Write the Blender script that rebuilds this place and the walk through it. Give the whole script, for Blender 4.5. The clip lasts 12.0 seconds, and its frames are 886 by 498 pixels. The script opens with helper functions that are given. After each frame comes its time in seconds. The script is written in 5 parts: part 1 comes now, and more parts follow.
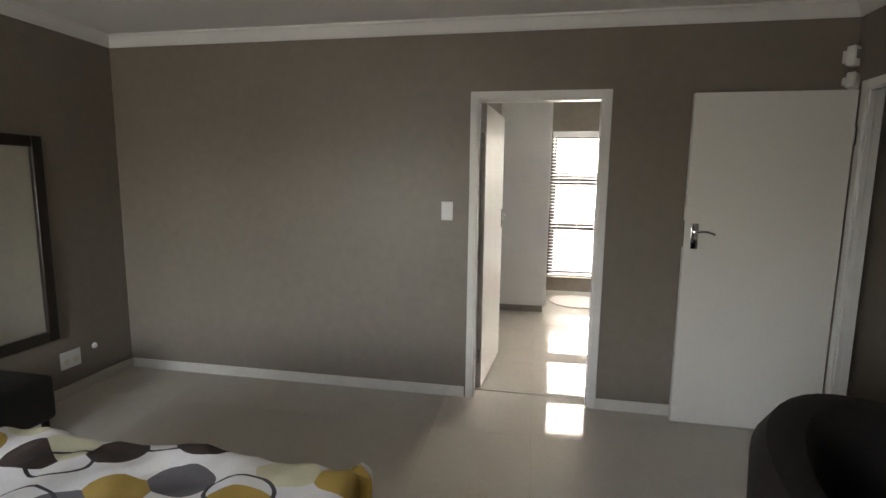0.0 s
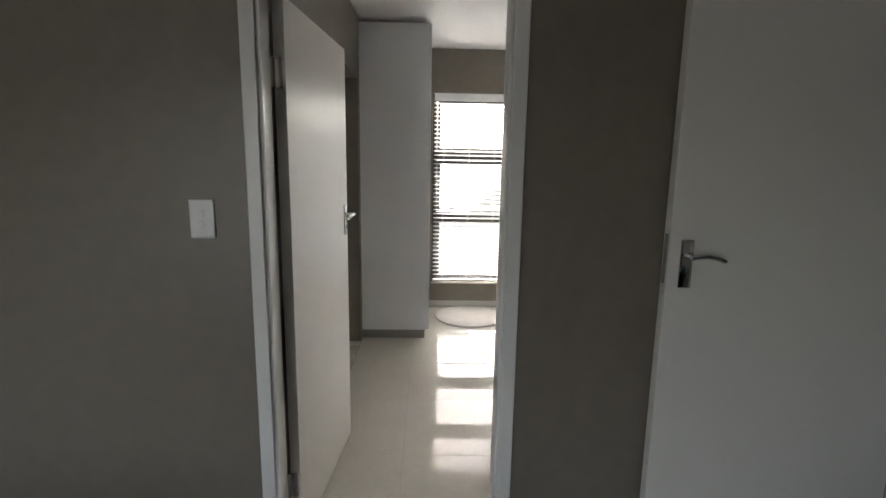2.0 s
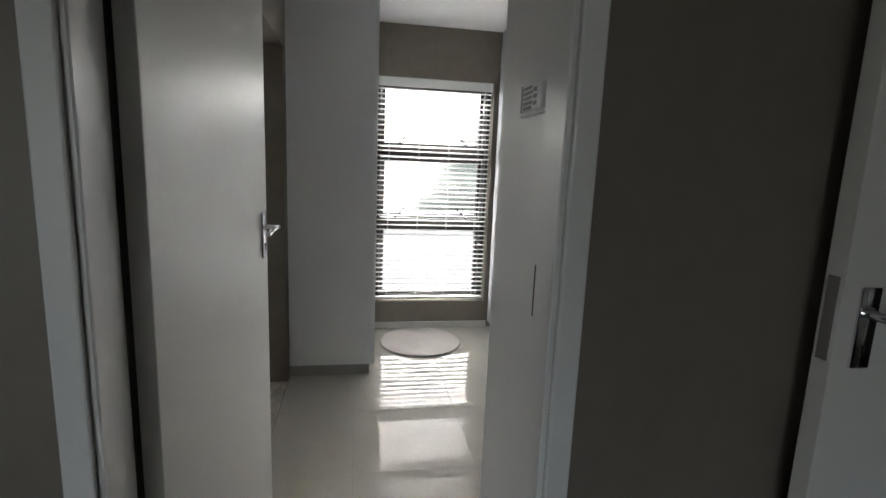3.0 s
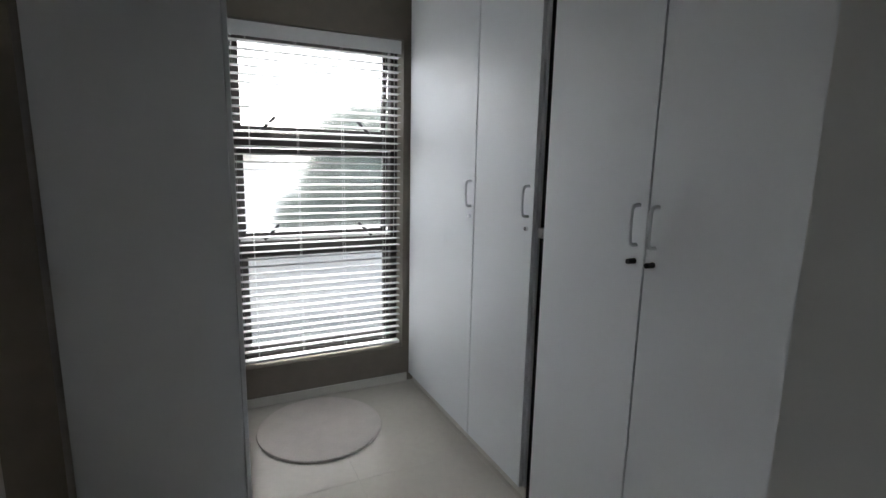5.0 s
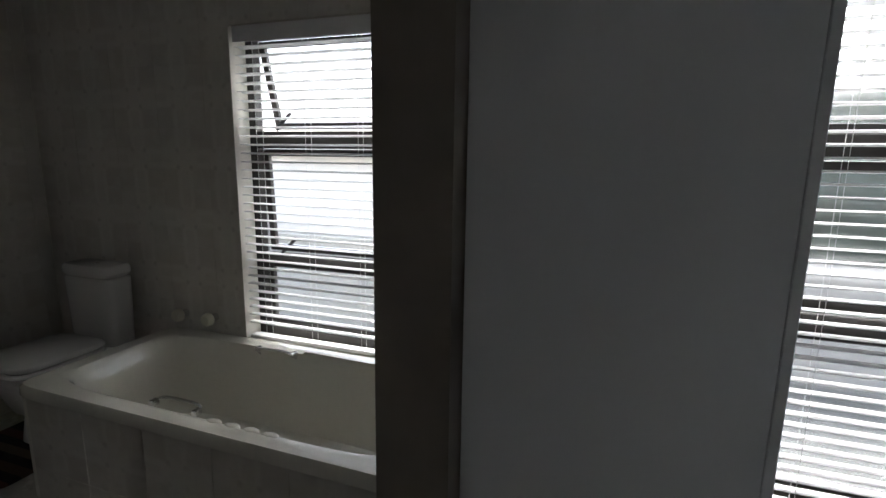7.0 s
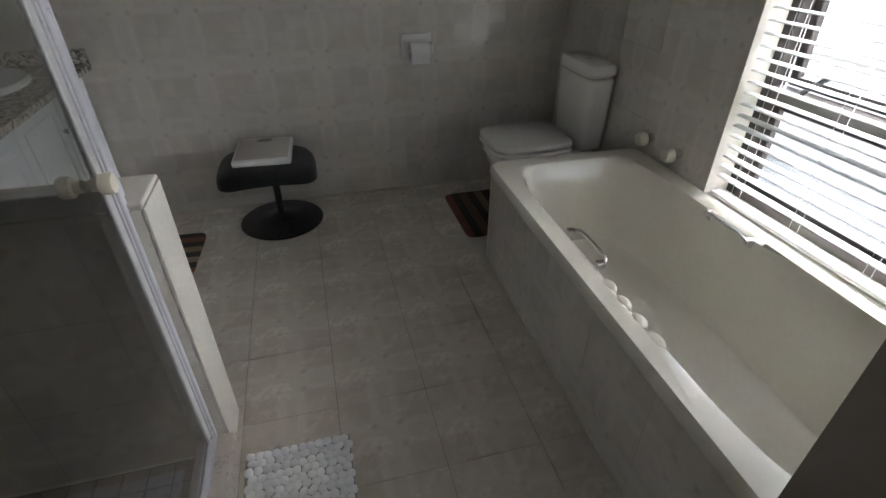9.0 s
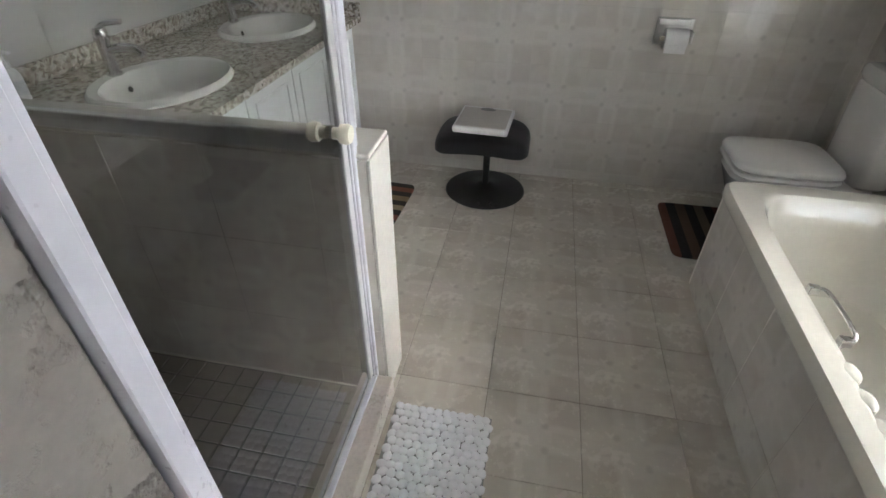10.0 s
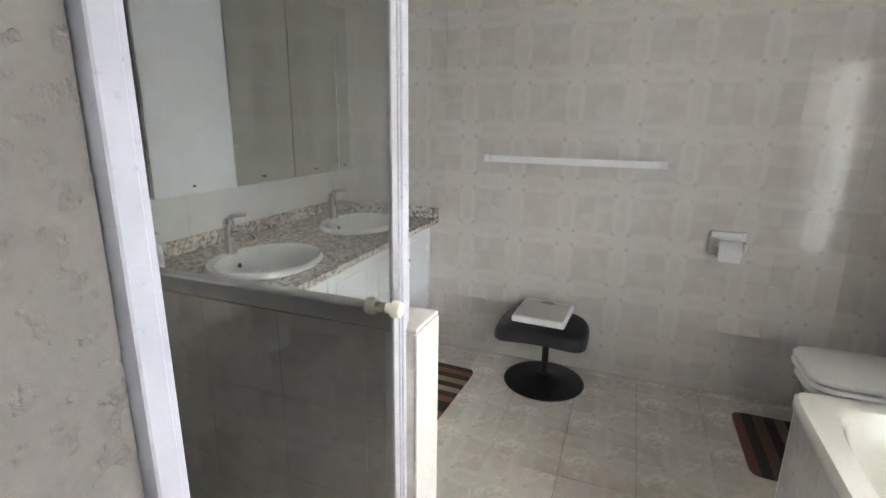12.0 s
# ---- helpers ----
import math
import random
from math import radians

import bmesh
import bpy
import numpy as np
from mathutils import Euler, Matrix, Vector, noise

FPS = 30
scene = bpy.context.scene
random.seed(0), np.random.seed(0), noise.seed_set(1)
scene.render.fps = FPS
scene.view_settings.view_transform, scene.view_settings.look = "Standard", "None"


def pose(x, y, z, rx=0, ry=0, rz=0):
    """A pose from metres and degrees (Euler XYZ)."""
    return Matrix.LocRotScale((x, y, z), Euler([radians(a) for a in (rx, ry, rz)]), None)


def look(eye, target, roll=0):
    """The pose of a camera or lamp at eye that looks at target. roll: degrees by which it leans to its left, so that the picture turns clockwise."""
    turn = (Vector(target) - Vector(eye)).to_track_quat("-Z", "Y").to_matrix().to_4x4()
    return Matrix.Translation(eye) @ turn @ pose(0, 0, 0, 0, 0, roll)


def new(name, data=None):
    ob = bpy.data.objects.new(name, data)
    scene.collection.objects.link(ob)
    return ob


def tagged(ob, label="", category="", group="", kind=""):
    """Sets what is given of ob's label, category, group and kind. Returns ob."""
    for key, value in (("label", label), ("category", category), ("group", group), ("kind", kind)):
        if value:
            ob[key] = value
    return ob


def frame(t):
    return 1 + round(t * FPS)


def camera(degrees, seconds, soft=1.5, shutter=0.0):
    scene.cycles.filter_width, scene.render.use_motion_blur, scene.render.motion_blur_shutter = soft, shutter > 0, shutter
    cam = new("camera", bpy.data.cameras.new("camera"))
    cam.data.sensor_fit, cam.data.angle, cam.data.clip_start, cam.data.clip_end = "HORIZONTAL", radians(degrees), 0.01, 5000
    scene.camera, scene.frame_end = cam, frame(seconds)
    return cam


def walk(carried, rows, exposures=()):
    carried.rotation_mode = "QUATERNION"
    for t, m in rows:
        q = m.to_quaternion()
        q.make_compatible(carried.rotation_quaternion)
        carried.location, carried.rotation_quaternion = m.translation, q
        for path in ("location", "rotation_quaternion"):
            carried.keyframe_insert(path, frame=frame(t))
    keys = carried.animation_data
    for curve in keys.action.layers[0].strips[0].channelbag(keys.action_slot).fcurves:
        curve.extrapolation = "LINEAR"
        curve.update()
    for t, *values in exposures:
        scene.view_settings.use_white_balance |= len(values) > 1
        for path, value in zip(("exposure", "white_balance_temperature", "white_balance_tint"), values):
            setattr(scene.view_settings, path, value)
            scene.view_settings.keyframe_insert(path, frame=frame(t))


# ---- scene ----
cam = camera(83.8, 12.0)
PATH = [
    (0, (0.443, -3.284, 1.498), (0.084, -1.336, 1.228), 0.75),
    (0.5, (0.558, -2.885, 1.482), (0.528, -0.903, 1.216), 0.7),
    (1, (0.581, -2.47, 1.492), (0.615, -0.488, 1.222), 0.95),
    (1.5, (0.573, -2.028, 1.488), (0.617, -0.046, 1.219), 0.9),
    (2, (0.581, -1.598, 1.494), (0.647, 0.37, 1.148), 0.95),
    (2.5, (0.53, -1.199, 1.482), (0.678, 0.764, 1.131), 1.1),
    (3, (0.478, -0.827, 1.455), (0.822, 1.112, 1.122), 2.25),
    (3.5, (0.435, -0.44, 1.474), (0.914, 1.466, 1.14), 1.9),
    (5.3, (0.503, 0.721, 1.453), (1.385, 2.488, 1.101), 1.2),
    (5.5, (0.474, 0.86, 1.446), (1.218, 2.683, 1.094), 0.8),
    (6, (0.465, 1.131, 1.456), (0.771, 3.074, 1.096), 0.5),
    (6.5, (0.411, 1.362, 1.471), (0.207, 3.32, 1.115), 0.3),
    (7, (0.305, 1.543, 1.506), (-0.332, 3.404, 1.141), 0.8),
    (7.5, (0.246, 1.699, 1.52), (-0.827, 3.299, 0.983), 0.5),
    (7.7, (0.242, 1.733, 1.5), (-0.982, 3.179, 0.858), 0.3),
    (9.3, (0.005, 2.035, 1.506), (-1.601, 2.23, 0.331), 0.6),
    (9.5, (-0.008, 2.027, 1.509), (-1.601, 2.058, 0.299), 0.8),
    (10, (-0.038, 2.0, 1.506), (-1.619, 1.702, 0.319), 0.6),
    (10.5, (-0.002, 2.082, 1.488), (-1.539, 1.627, 0.291), 0.6),
    (11, (0.037, 2.132, 1.496), (-1.564, 1.62, 0.413), 0.8),
    (11.5, (0.055, 2.121, 1.513), (-1.673, 1.514, 0.711), 0.8),
    (12, (0.064, 2.123, 1.534), (-1.748, 1.444, 1.027), 0.9),
]
EXPOSURES = [(0, 4.6, 7150, 14), (1, 4.4, 6950, 13), (1.5, 4.15, 6800, 13), (2.5, 3.55, 6400, 11), (3.6, 3.2, 6100, 10), (5.3, 2.45, 6000, 10), (6.5, 2.3, 6000, 11), (7.0, 2.1, 6000, 11), (7.7, 1.85, 6000, 12), (9.3, 3.92, 6020, 12), (10.5, 4.65, 6050, 12), (12, 4.97, 6050, 12)]
walk(cam, [(t, look(eye, target, roll)) for t, eye, target, roll in PATH], EXPOSURES)

# ---- world and light ----
world = bpy.data.worlds.new("world")
scene.world = world
world.use_nodes = True
wn = world.node_tree
sky = wn.nodes.new("ShaderNodeTexSky")
sky.sky_type, sky.sun_disc, sky.sun_elevation, sky.sun_rotation = "NISHITA", False, radians(42), radians(10)
sky.air_density, sky.dust_density, sky.ozone_density = 1.0, 4.0, 1.0
cloud = wn.nodes.new("ShaderNodeHueSaturation")
cloud.inputs["Saturation"].default_value, cloud.inputs["Value"].default_value = 0.5, 1.3
wn.links.new(sky.outputs["Color"], cloud.inputs["Color"])
wn.links.new(cloud.outputs["Color"], wn.nodes["Background"].inputs["Color"])
wn.nodes["Background"].inputs["Strength"].default_value = 0.15
sun_data = bpy.data.lights.new("sun", "SUN")
sun_data.energy, sun_data.angle, sun_data.color = 0.6, radians(25), (1.0, 0.96, 0.9)
sun = new("sun", sun_data)
sun.matrix_world = look((-2, 11, 14), (0, 0, 0))


# ---- materials ----


def material(name, colour, rough=0.5, metal=0.0, vary=0.08, scale=6.0, bump=0.0, bump_scale=80.0, island=0.0, coat=0.0, spec=0.5):
    """Principled surface with mottling at two scales and fine relief; island: spread of shade from object to object."""
    m = bpy.data.materials.new(name)
    m.use_nodes = True
    nt = m.node_tree
    b = nt.nodes["Principled BSDF"]
    b.inputs["Roughness"].default_value, b.inputs["Metallic"].default_value = rough, metal
    b.inputs["Coat Weight"].default_value = coat
    b.inputs["Coat Roughness"].default_value = 0.05
    b.inputs["Specular IOR Level"].default_value = spec
    tc = nt.nodes.new("ShaderNodeTexCoord")
    n1, n2 = nt.nodes.new("ShaderNodeTexNoise"), nt.nodes.new("ShaderNodeTexNoise")
    n1.inputs["Scale"].default_value, n2.inputs["Scale"].default_value = scale, scale * 9
    n1.inputs["Detail"].default_value = 3
    add = nt.nodes.new("ShaderNodeMath")
    add.operation = "ADD"
    for n in (n1, n2):
        nt.links.new(tc.outputs["Object"], n.inputs["Vector"])
    nt.links.new(n1.outputs["Fac"], add.inputs[0])
    nt.links.new(n2.outputs["Fac"], add.inputs[1])
    last = add
    if island:
        info = nt.nodes.new("ShaderNodeObjectInfo")
        mul = nt.nodes.new("ShaderNodeMath")
        mul.operation, mul.inputs[2].default_value = "MULTIPLY_ADD", 0.0
        mul.inputs[1].default_value = island
        nt.links.new(info.outputs["Random"], mul.inputs[0])
        nt.links.new(add.outputs[0], mul.inputs[2])
        last = mul
    ramp = nt.nodes.new("ShaderNodeMapRange")
    ramp.inputs["From Min"].default_value, ramp.inputs["From Max"].default_value = 0.6, 1.4 + island
    ramp.inputs["To Min"].default_value, ramp.inputs["To Max"].default_value = 1 - vary, 1 + vary
    nt.links.new(last.outputs[0], ramp.inputs["Value"])
    if vary == 0:
        b.inputs["Base Color"].default_value = (*colour, 1)
        return m
    mix = nt.nodes.new("ShaderNodeVectorMath")
    mix.operation = "SCALE"
    mix.inputs[0].default_value = colour
    nt.links.new(ramp.outputs["Result"], mix.inputs["Scale"])
    nt.links.new(mix.outputs["Vector"], b.inputs["Base Color"])
    rr = nt.nodes.new("ShaderNodeMapRange")
    rr.inputs["From Min"].default_value, rr.inputs["From Max"].default_value = 0.6, 1.4
    rr.inputs["To Min"].default_value, rr.inputs["To Max"].default_value = max(rough * 0.85, 0.0), min(rough * 1.15, 1)
    nt.links.new(add.outputs[0], rr.inputs["Value"])
    nt.links.new(rr.outputs["Result"], b.inputs["Roughness"])
    if bump:
        nb = nt.nodes.new("ShaderNodeTexNoise")
        nb.inputs["Scale"].default_value, nb.inputs["Detail"].default_value = bump_scale, 6
        bp = nt.nodes.new("ShaderNodeBump")
        bp.inputs["Strength"].default_value, bp.inputs["Distance"].default_value = bump, 0.004
        nt.links.new(tc.outputs["Object"], nb.inputs["Vector"])
        nt.links.new(nb.outputs["Fac"], bp.inputs["Height"])
        nt.links.new(bp.outputs["Normal"], b.inputs["Normal"])
    return m


def patch_tile(name, light, dark, rough, size=0.315):
    """Glazed ceramic printed with beige squares in the corners, pale bars between them and four small dots."""
    m = material(name, light, rough, vary=0.05, scale=5, island=0.12, coat=0.0)
    nt = m.node_tree
    b = nt.nodes["Principled BSDF"]
    tc = nt.nodes["Texture Coordinate"]

    def math_node(op, a, c=None, clamp=False):
        n = nt.nodes.new("ShaderNodeMath")
        n.operation, n.use_clamp = op, clamp
        for k, v in enumerate((a, c)):
            if v is None:
                continue
            if isinstance(v, (int, float)):
                n.inputs[k].default_value = v
            else:
                nt.links.new(v, n.inputs[k])
        return n.outputs[0]

    def step(v, lo, hi, to0=0.0, to1=1.0):
        n = nt.nodes.new("ShaderNodeMapRange")
        n.interpolation_type = "SMOOTHSTEP"
        for key, x in (("From Min", lo), ("From Max", hi), ("To Min", to0), ("To Max", to1)):
            n.inputs[key].default_value = x
        nt.links.new(v, n.inputs["Value"])
        return n.outputs["Result"]

    info = nt.nodes.new("ShaderNodeObjectInfo")
    comb = nt.nodes.new("ShaderNodeCombineXYZ")
    for k, f in enumerate((7.0, 13.0, 5.0)):
        nt.links.new(math_node("MULTIPLY", info.outputs["Random"], f), comb.inputs[k])
    shift = nt.nodes.new("ShaderNodeVectorMath")
    shift.operation = "ADD"
    nt.links.new(tc.outputs["Object"], shift.inputs[0])
    nt.links.new(comb.outputs[0], shift.inputs[1])

    def cloud(scale, detail):
        n = nt.nodes.new("ShaderNodeTexNoise")
        n.inputs["Scale"].default_value, n.inputs["Detail"].default_value = scale, detail
        nt.links.new(shift.outputs[0], n.inputs["Vector"])
        return n

    warp = nt.nodes.new("ShaderNodeVectorMath")
    warp.operation, warp.inputs[1].default_value = "MULTIPLY_ADD", (0.012, 0.012, 0.0)
    nt.links.new(cloud(30, 3).outputs["Color"], warp.inputs[0])
    nt.links.new(tc.outputs["Object"], warp.inputs[2])
    sep = nt.nodes.new("ShaderNodeSeparateXYZ")
    nt.links.new(warp.outputs[0], sep.inputs[0])
    u, v = (math_node("DIVIDE", math_node("ABSOLUTE", math_node("SUBTRACT", sep.outputs[k], 0.006)), size / 2) for k in (0, 1))
    cu, cv = step(u, 0.25, 0.4), step(v, 0.25, 0.4)
    corner = math_node("MULTIPLY", cu, cv)
    # a darker core in each pale bar
    core_a = math_node("MULTIPLY", step(u, 0.13, 0.19, 1.0, 0.0), step(v, 0.38, 0.46))
    core_b = math_node("MULTIPLY", step(v, 0.1, 0.16, 1.0, 0.0), step(u, 0.5, 0.58))
    mottled = step(cloud(7, 2).outputs["Fac"], 0.3, 0.65, 0.15, 0.8)
    print_mask = math_node("MULTIPLY", math_node("ADD", corner, math_node("MULTIPLY", math_node("ADD", core_a, core_b), 0.5), True), mottled)
    du, dv = math_node("SUBTRACT", u, 0.28), math_node("SUBTRACT", v, 0.28)
    dot_d = math_node("SQRT", math_node("ADD", math_node("MULTIPLY", du, du), math_node("MULTIPLY", dv, dv)))
    dots = math_node("MULTIPLY", step(dot_d, 0.03, 0.12, 0.42, 0.0), step(cloud(6, 2).outputs["Fac"], 0.35, 0.6, 0.3, 1.0))
    mix = nt.nodes.new("ShaderNodeMix")
    mix.data_type = "RGBA"
    mix.inputs[7].default_value = (*dark, 1)
    nt.links.new(b.inputs["Base Color"].links[0].from_socket, mix.inputs[6])
    nt.links.new(print_mask, mix.inputs[0])
    mix2 = nt.nodes.new("ShaderNodeMix")
    mix2.data_type = "RGBA"
    mix2.inputs[7].default_value = (*[c * 0.7 for c in dark], 1)
    nt.links.new(dots, mix2.inputs[0])
    nt.links.new(mix.outputs[2], mix2.inputs[6])
    nt.links.new(mix2.outputs[2], b.inputs["Base Color"])
    return m


def glass_material(name, tint=(0.97, 0.99, 0.98), rough=0.0):
    m = bpy.data.materials.new(name)
    m.use_nodes = True
    b = m.node_tree.nodes["Principled BSDF"]
    b.inputs["Base Color"].default_value = (*tint, 1)
    b.inputs["Transmission Weight"].default_value = 1
    b.inputs["Roughness"].default_value = rough
    b.inputs["IOR"].default_value = 1.45
    return m


GREY = material("taupe_wall_paint", (0.212, 0.185, 0.15), 0.42, vary=0.1, scale=1.6, bump=0.12, bump_scale=55)
WHITE_PAINT = material("white_enamel_paint", (0.78, 0.77, 0.74), 0.3, vary=0)
DOOR_PAINT = material("white_door_paint", (0.76, 0.74, 0.69), 0.36, vary=0)
CEILING = material("ceiling_paint", (0.86, 0.85, 0.83), 0.7, vary=0.02, scale=2)
MELAMINE = material("white_melamine", (0.76, 0.78, 0.79), 0.42, vary=0)
KICK = material("grey_kickboard", (0.33, 0.32, 0.3), 0.4, vary=0.06)
# near-black that paints the shade inside gaps, slots and holes
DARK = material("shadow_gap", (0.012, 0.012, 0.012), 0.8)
FLOOR_TILE = material("polished_porcelain", (0.56, 0.53, 0.47), 0.01, vary=0.05, scale=3, island=0.12, spec=0.085)
GROUT = material("grout", (0.2, 0.18, 0.15), 0.8, vary=0.12, scale=20, bump=0.1)
WALL_GROUT = material("wall_grout", (0.66, 0.63, 0.56), 0.8, vary=0.1, scale=20, bump=0.1)
SKIRT = material("tile_skirting", (0.66, 0.64, 0.58), 0.2, vary=0.05)
WALL_TILE = patch_tile("wall_tile", (0.66, 0.63, 0.565), (0.57, 0.535, 0.472), 0.13)
BATH_FLOOR_TILE = patch_tile("bath_floor_tile", (0.62, 0.575, 0.495), (0.515, 0.462, 0.385), 0.26, 0.3335)
PLASTER = material("rough_plaster", (0.235, 0.215, 0.188), 0.8, vary=0.12, scale=7, bump=0.35, bump_scale=60)


def chip(m, scale, depth, low, high):
    """Pits and trowel marks pressed into a plaster face."""
    nt = m.node_tree
    b = nt.nodes["Principled BSDF"]
    no = nt.nodes.new("ShaderNodeTexNoise")
    no.inputs["Scale"].default_value, no.inputs["Detail"].default_value = scale, 5
    mp = nt.nodes.new("ShaderNodeMapRange")
    mp.inputs["From Min"].default_value, mp.inputs["From Max"].default_value = low, high
    bp = nt.nodes.new("ShaderNodeBump")
    bp.inputs["Strength"].default_value, bp.inputs["Distance"].default_value = 1.0, depth
    nt.links.new(nt.nodes["Texture Coordinate"].outputs["Object"], no.inputs["Vector"])
    nt.links.new(no.outputs["Fac"], mp.inputs["Value"])
    nt.links.new(mp.outputs["Result"], bp.inputs["Height"])
    if b.inputs["Normal"].links:
        nt.links.new(b.inputs["Normal"].links[0].from_socket, bp.inputs["Normal"])
    nt.links.new(bp.outputs["Normal"], b.inputs["Normal"])


chip(PLASTER, 9, 0.013, 0.29, 0.4)
chip(PLASTER, 26, 0.004, 0.3, 0.44)
ALU_WHITE = material("white_powder_coat", (0.55, 0.55, 0.59), 0.3, vary=0.02)
ALU_GREY = material("satin_aluminium", (0.6, 0.6, 0.6), 0.35, metal=0.6, vary=0.04, scale=20)
BRONZE = material("bronze_aluminium", (0.035, 0.03, 0.027), 0.35, vary=0.1, scale=15)
BLIND = material("blind_slat", (0.78, 0.78, 0.77), 0.4, vary=0.03)
CORD = material("blind_cord", (0.7, 0.7, 0.68), 0.8)
CHROME = material("chrome", (0.75, 0.75, 0.76), 0.1, metal=1, vary=0.03, scale=30)
PLASTIC = material("white_plastic", (0.78, 0.78, 0.76), 0.35, vary=0.03)
CREAM_PLASTIC = material("cream_plastic", (0.72, 0.68, 0.55), 0.35, vary=0.04)
CERAMIC = material("white_ceramic", (0.8, 0.79, 0.75), 0.08, vary=0.02, spec=0.6)
BATH_ACRYLIC = material("cream_acrylic", (0.76, 0.735, 0.645), 0.12, vary=0.03, spec=0.6)
BLACK_LEATHER = material("black_leatherette", (0.009, 0.009, 0.01), 0.45, vary=0.2, scale=15, bump=0.3, bump_scale=160)
BLACK_METAL = material("black_metal", (0.01, 0.01, 0.01), 0.3, vary=0.2, scale=25)
GLASS = glass_material("clear_glass")
# tint stands in for shade inside the shower as well as dirty glass
SHOWER_GLASS = glass_material("shower_glass", (0.73, 0.73, 0.71))
OBSCURE = glass_material("obscure_glass", (0.97, 0.98, 0.975), 0.13)
MIRROR = material("mirror_silver", (0.86, 0.9, 0.87), 0.01, metal=1, vary=0.005)

# ---- building helpers ----


def bm_box(x0, x1, y0, y1, z0, z1, bevel=0.0, segs=2):
    bm = bmesh.new()
    bmesh.ops.create_cube(bm, size=1)
    bmesh.ops.scale(bm, vec=(x1 - x0, y1 - y0, z1 - z0), verts=bm.verts)
    bmesh.ops.translate(bm, vec=((x0 + x1) / 2, (y0 + y1) / 2, (z0 + z1) / 2), verts=bm.verts)
    if bevel:
        bmesh.ops.bevel(bm, geom=bm.edges[:], offset=bevel, segments=segs, profile=0.5, affect="EDGES")
    return bm


def bm_cyl(r0, r1, h, z=0.0, segs=32, m=None):
    bm = bmesh.new()
    bmesh.ops.create_cone(bm, cap_ends=True, segments=segs, radius1=r0, radius2=r1, depth=h)
    bmesh.ops.translate(bm, vec=(0, 0, z + h / 2), verts=bm.verts)
    if m is not None:
        bmesh.ops.transform(bm, matrix=m, verts=bm.verts)
    return bm


def bm_lathe(profile, segs=40, sx=1.0, sy=1.0):
    """Rings of (radius, z) round the z axis."""
    bm = bmesh.new()
    rings = []
    for r, z in profile:
        if r < 1e-5:
            rings.append([bm.verts.new((0, 0, z))])
        else:
            rings.append([bm.verts.new((r * sx * math.cos(2 * math.pi * k / segs), r * sy * math.sin(2 * math.pi * k / segs), z)) for k in range(segs)])
    for a, b in zip(rings, rings[1:]):
        for k in range(segs):
            j = (k + 1) % segs
            if len(a) == 1 and len(b) > 1:
                bm.faces.new((a[0], b[k], b[j]))
            elif len(b) == 1 and len(a) > 1:
                bm.faces.new((a[k], a[j], b[0]))
            elif len(a) > 1:
                bm.faces.new((a[k], a[j], b[j], b[k]))
    bmesh.ops.recalc_face_normals(bm, faces=bm.faces)
    return bm


def bm_tube(points, r, segs=10):
    """A round bar along points."""
    bm = bmesh.new()
    pts = [Vector(p) for p in points]
    rings = []
    up = Vector((0.123, 0.457, 0.881)).normalized()
    for i, p in enumerate(pts):
        d = (pts[min(i + 1, len(pts) - 1)] - pts[max(i - 1, 0)]).normalized()
        s = d.cross(up).normalized()
        u = s.cross(d)
        rings.append([bm.verts.new(p + r * (s * math.cos(2 * math.pi * k / segs) + u * math.sin(2 * math.pi * k / segs))) for k in range(segs)])
    for a, b in zip(rings, rings[1:]):
        for k in range(segs):
            bm.faces.new((a[k], a[(k + 1) % segs], b[(k + 1) % segs], b[k]))
    bm.faces.new(rings[0])
    bm.faces.new(rings[-1])
    bmesh.ops.recalc_face_normals(bm, faces=bm.faces)
    return bm


def arc(points, n=6):
    """Smooth line through control points (Catmull-Rom)."""
    p = [Vector(q) for q in points]
    p = [p[0] * 2 - p[1]] + p + [p[-1] * 2 - p[-2]]
    out = []
    for i in range(1, len(p) - 2):
        for k in range(n):
            t = k / n
            out.append(0.5 * (2 * p[i] + (p[i + 1] - p[i - 1]) * t + (2 * p[i - 1] - 5 * p[i] + 4 * p[i + 1] - p[i + 2]) * t * t + (3 * p[i] - p[i - 1] - 3 * p[i + 1] + p[i + 2]) * t ** 3))
    out.append(p[-2])
    return out


def join(*bms):
    out = bmesh.new()
    for b in bms:
        me = bpy.data.meshes.new("tmp")
        b.to_mesh(me)
        out.from_mesh(me)
        b.free()
        bpy.data.meshes.remove(me)
    return out


def part(name, bm, mat, parent=None, label="", smooth=False):
    me = bpy.data.meshes.new(name)
    bm.to_mesh(me)
    bm.free()
    me.materials.append(mat)
    if smooth:
        for p in me.polygons:
            p.use_smooth = True
        me.set_sharp_from_angle(angle=radians(38))
    ob = new(name, me)
    ob.parent = parent
    if label:
        tagged(ob, label)
    return ob


def thing(name, m, label, category, group="", kind=""):
    ob = new(name)
    ob.empty_display_size = 0.1
    ob.matrix_basis = m
    return tagged(ob, label, category, group, kind)


def structure(name, bm, mat, label="", category=""):
    return tagged(part(name, bm, mat), label, category, kind="structure")


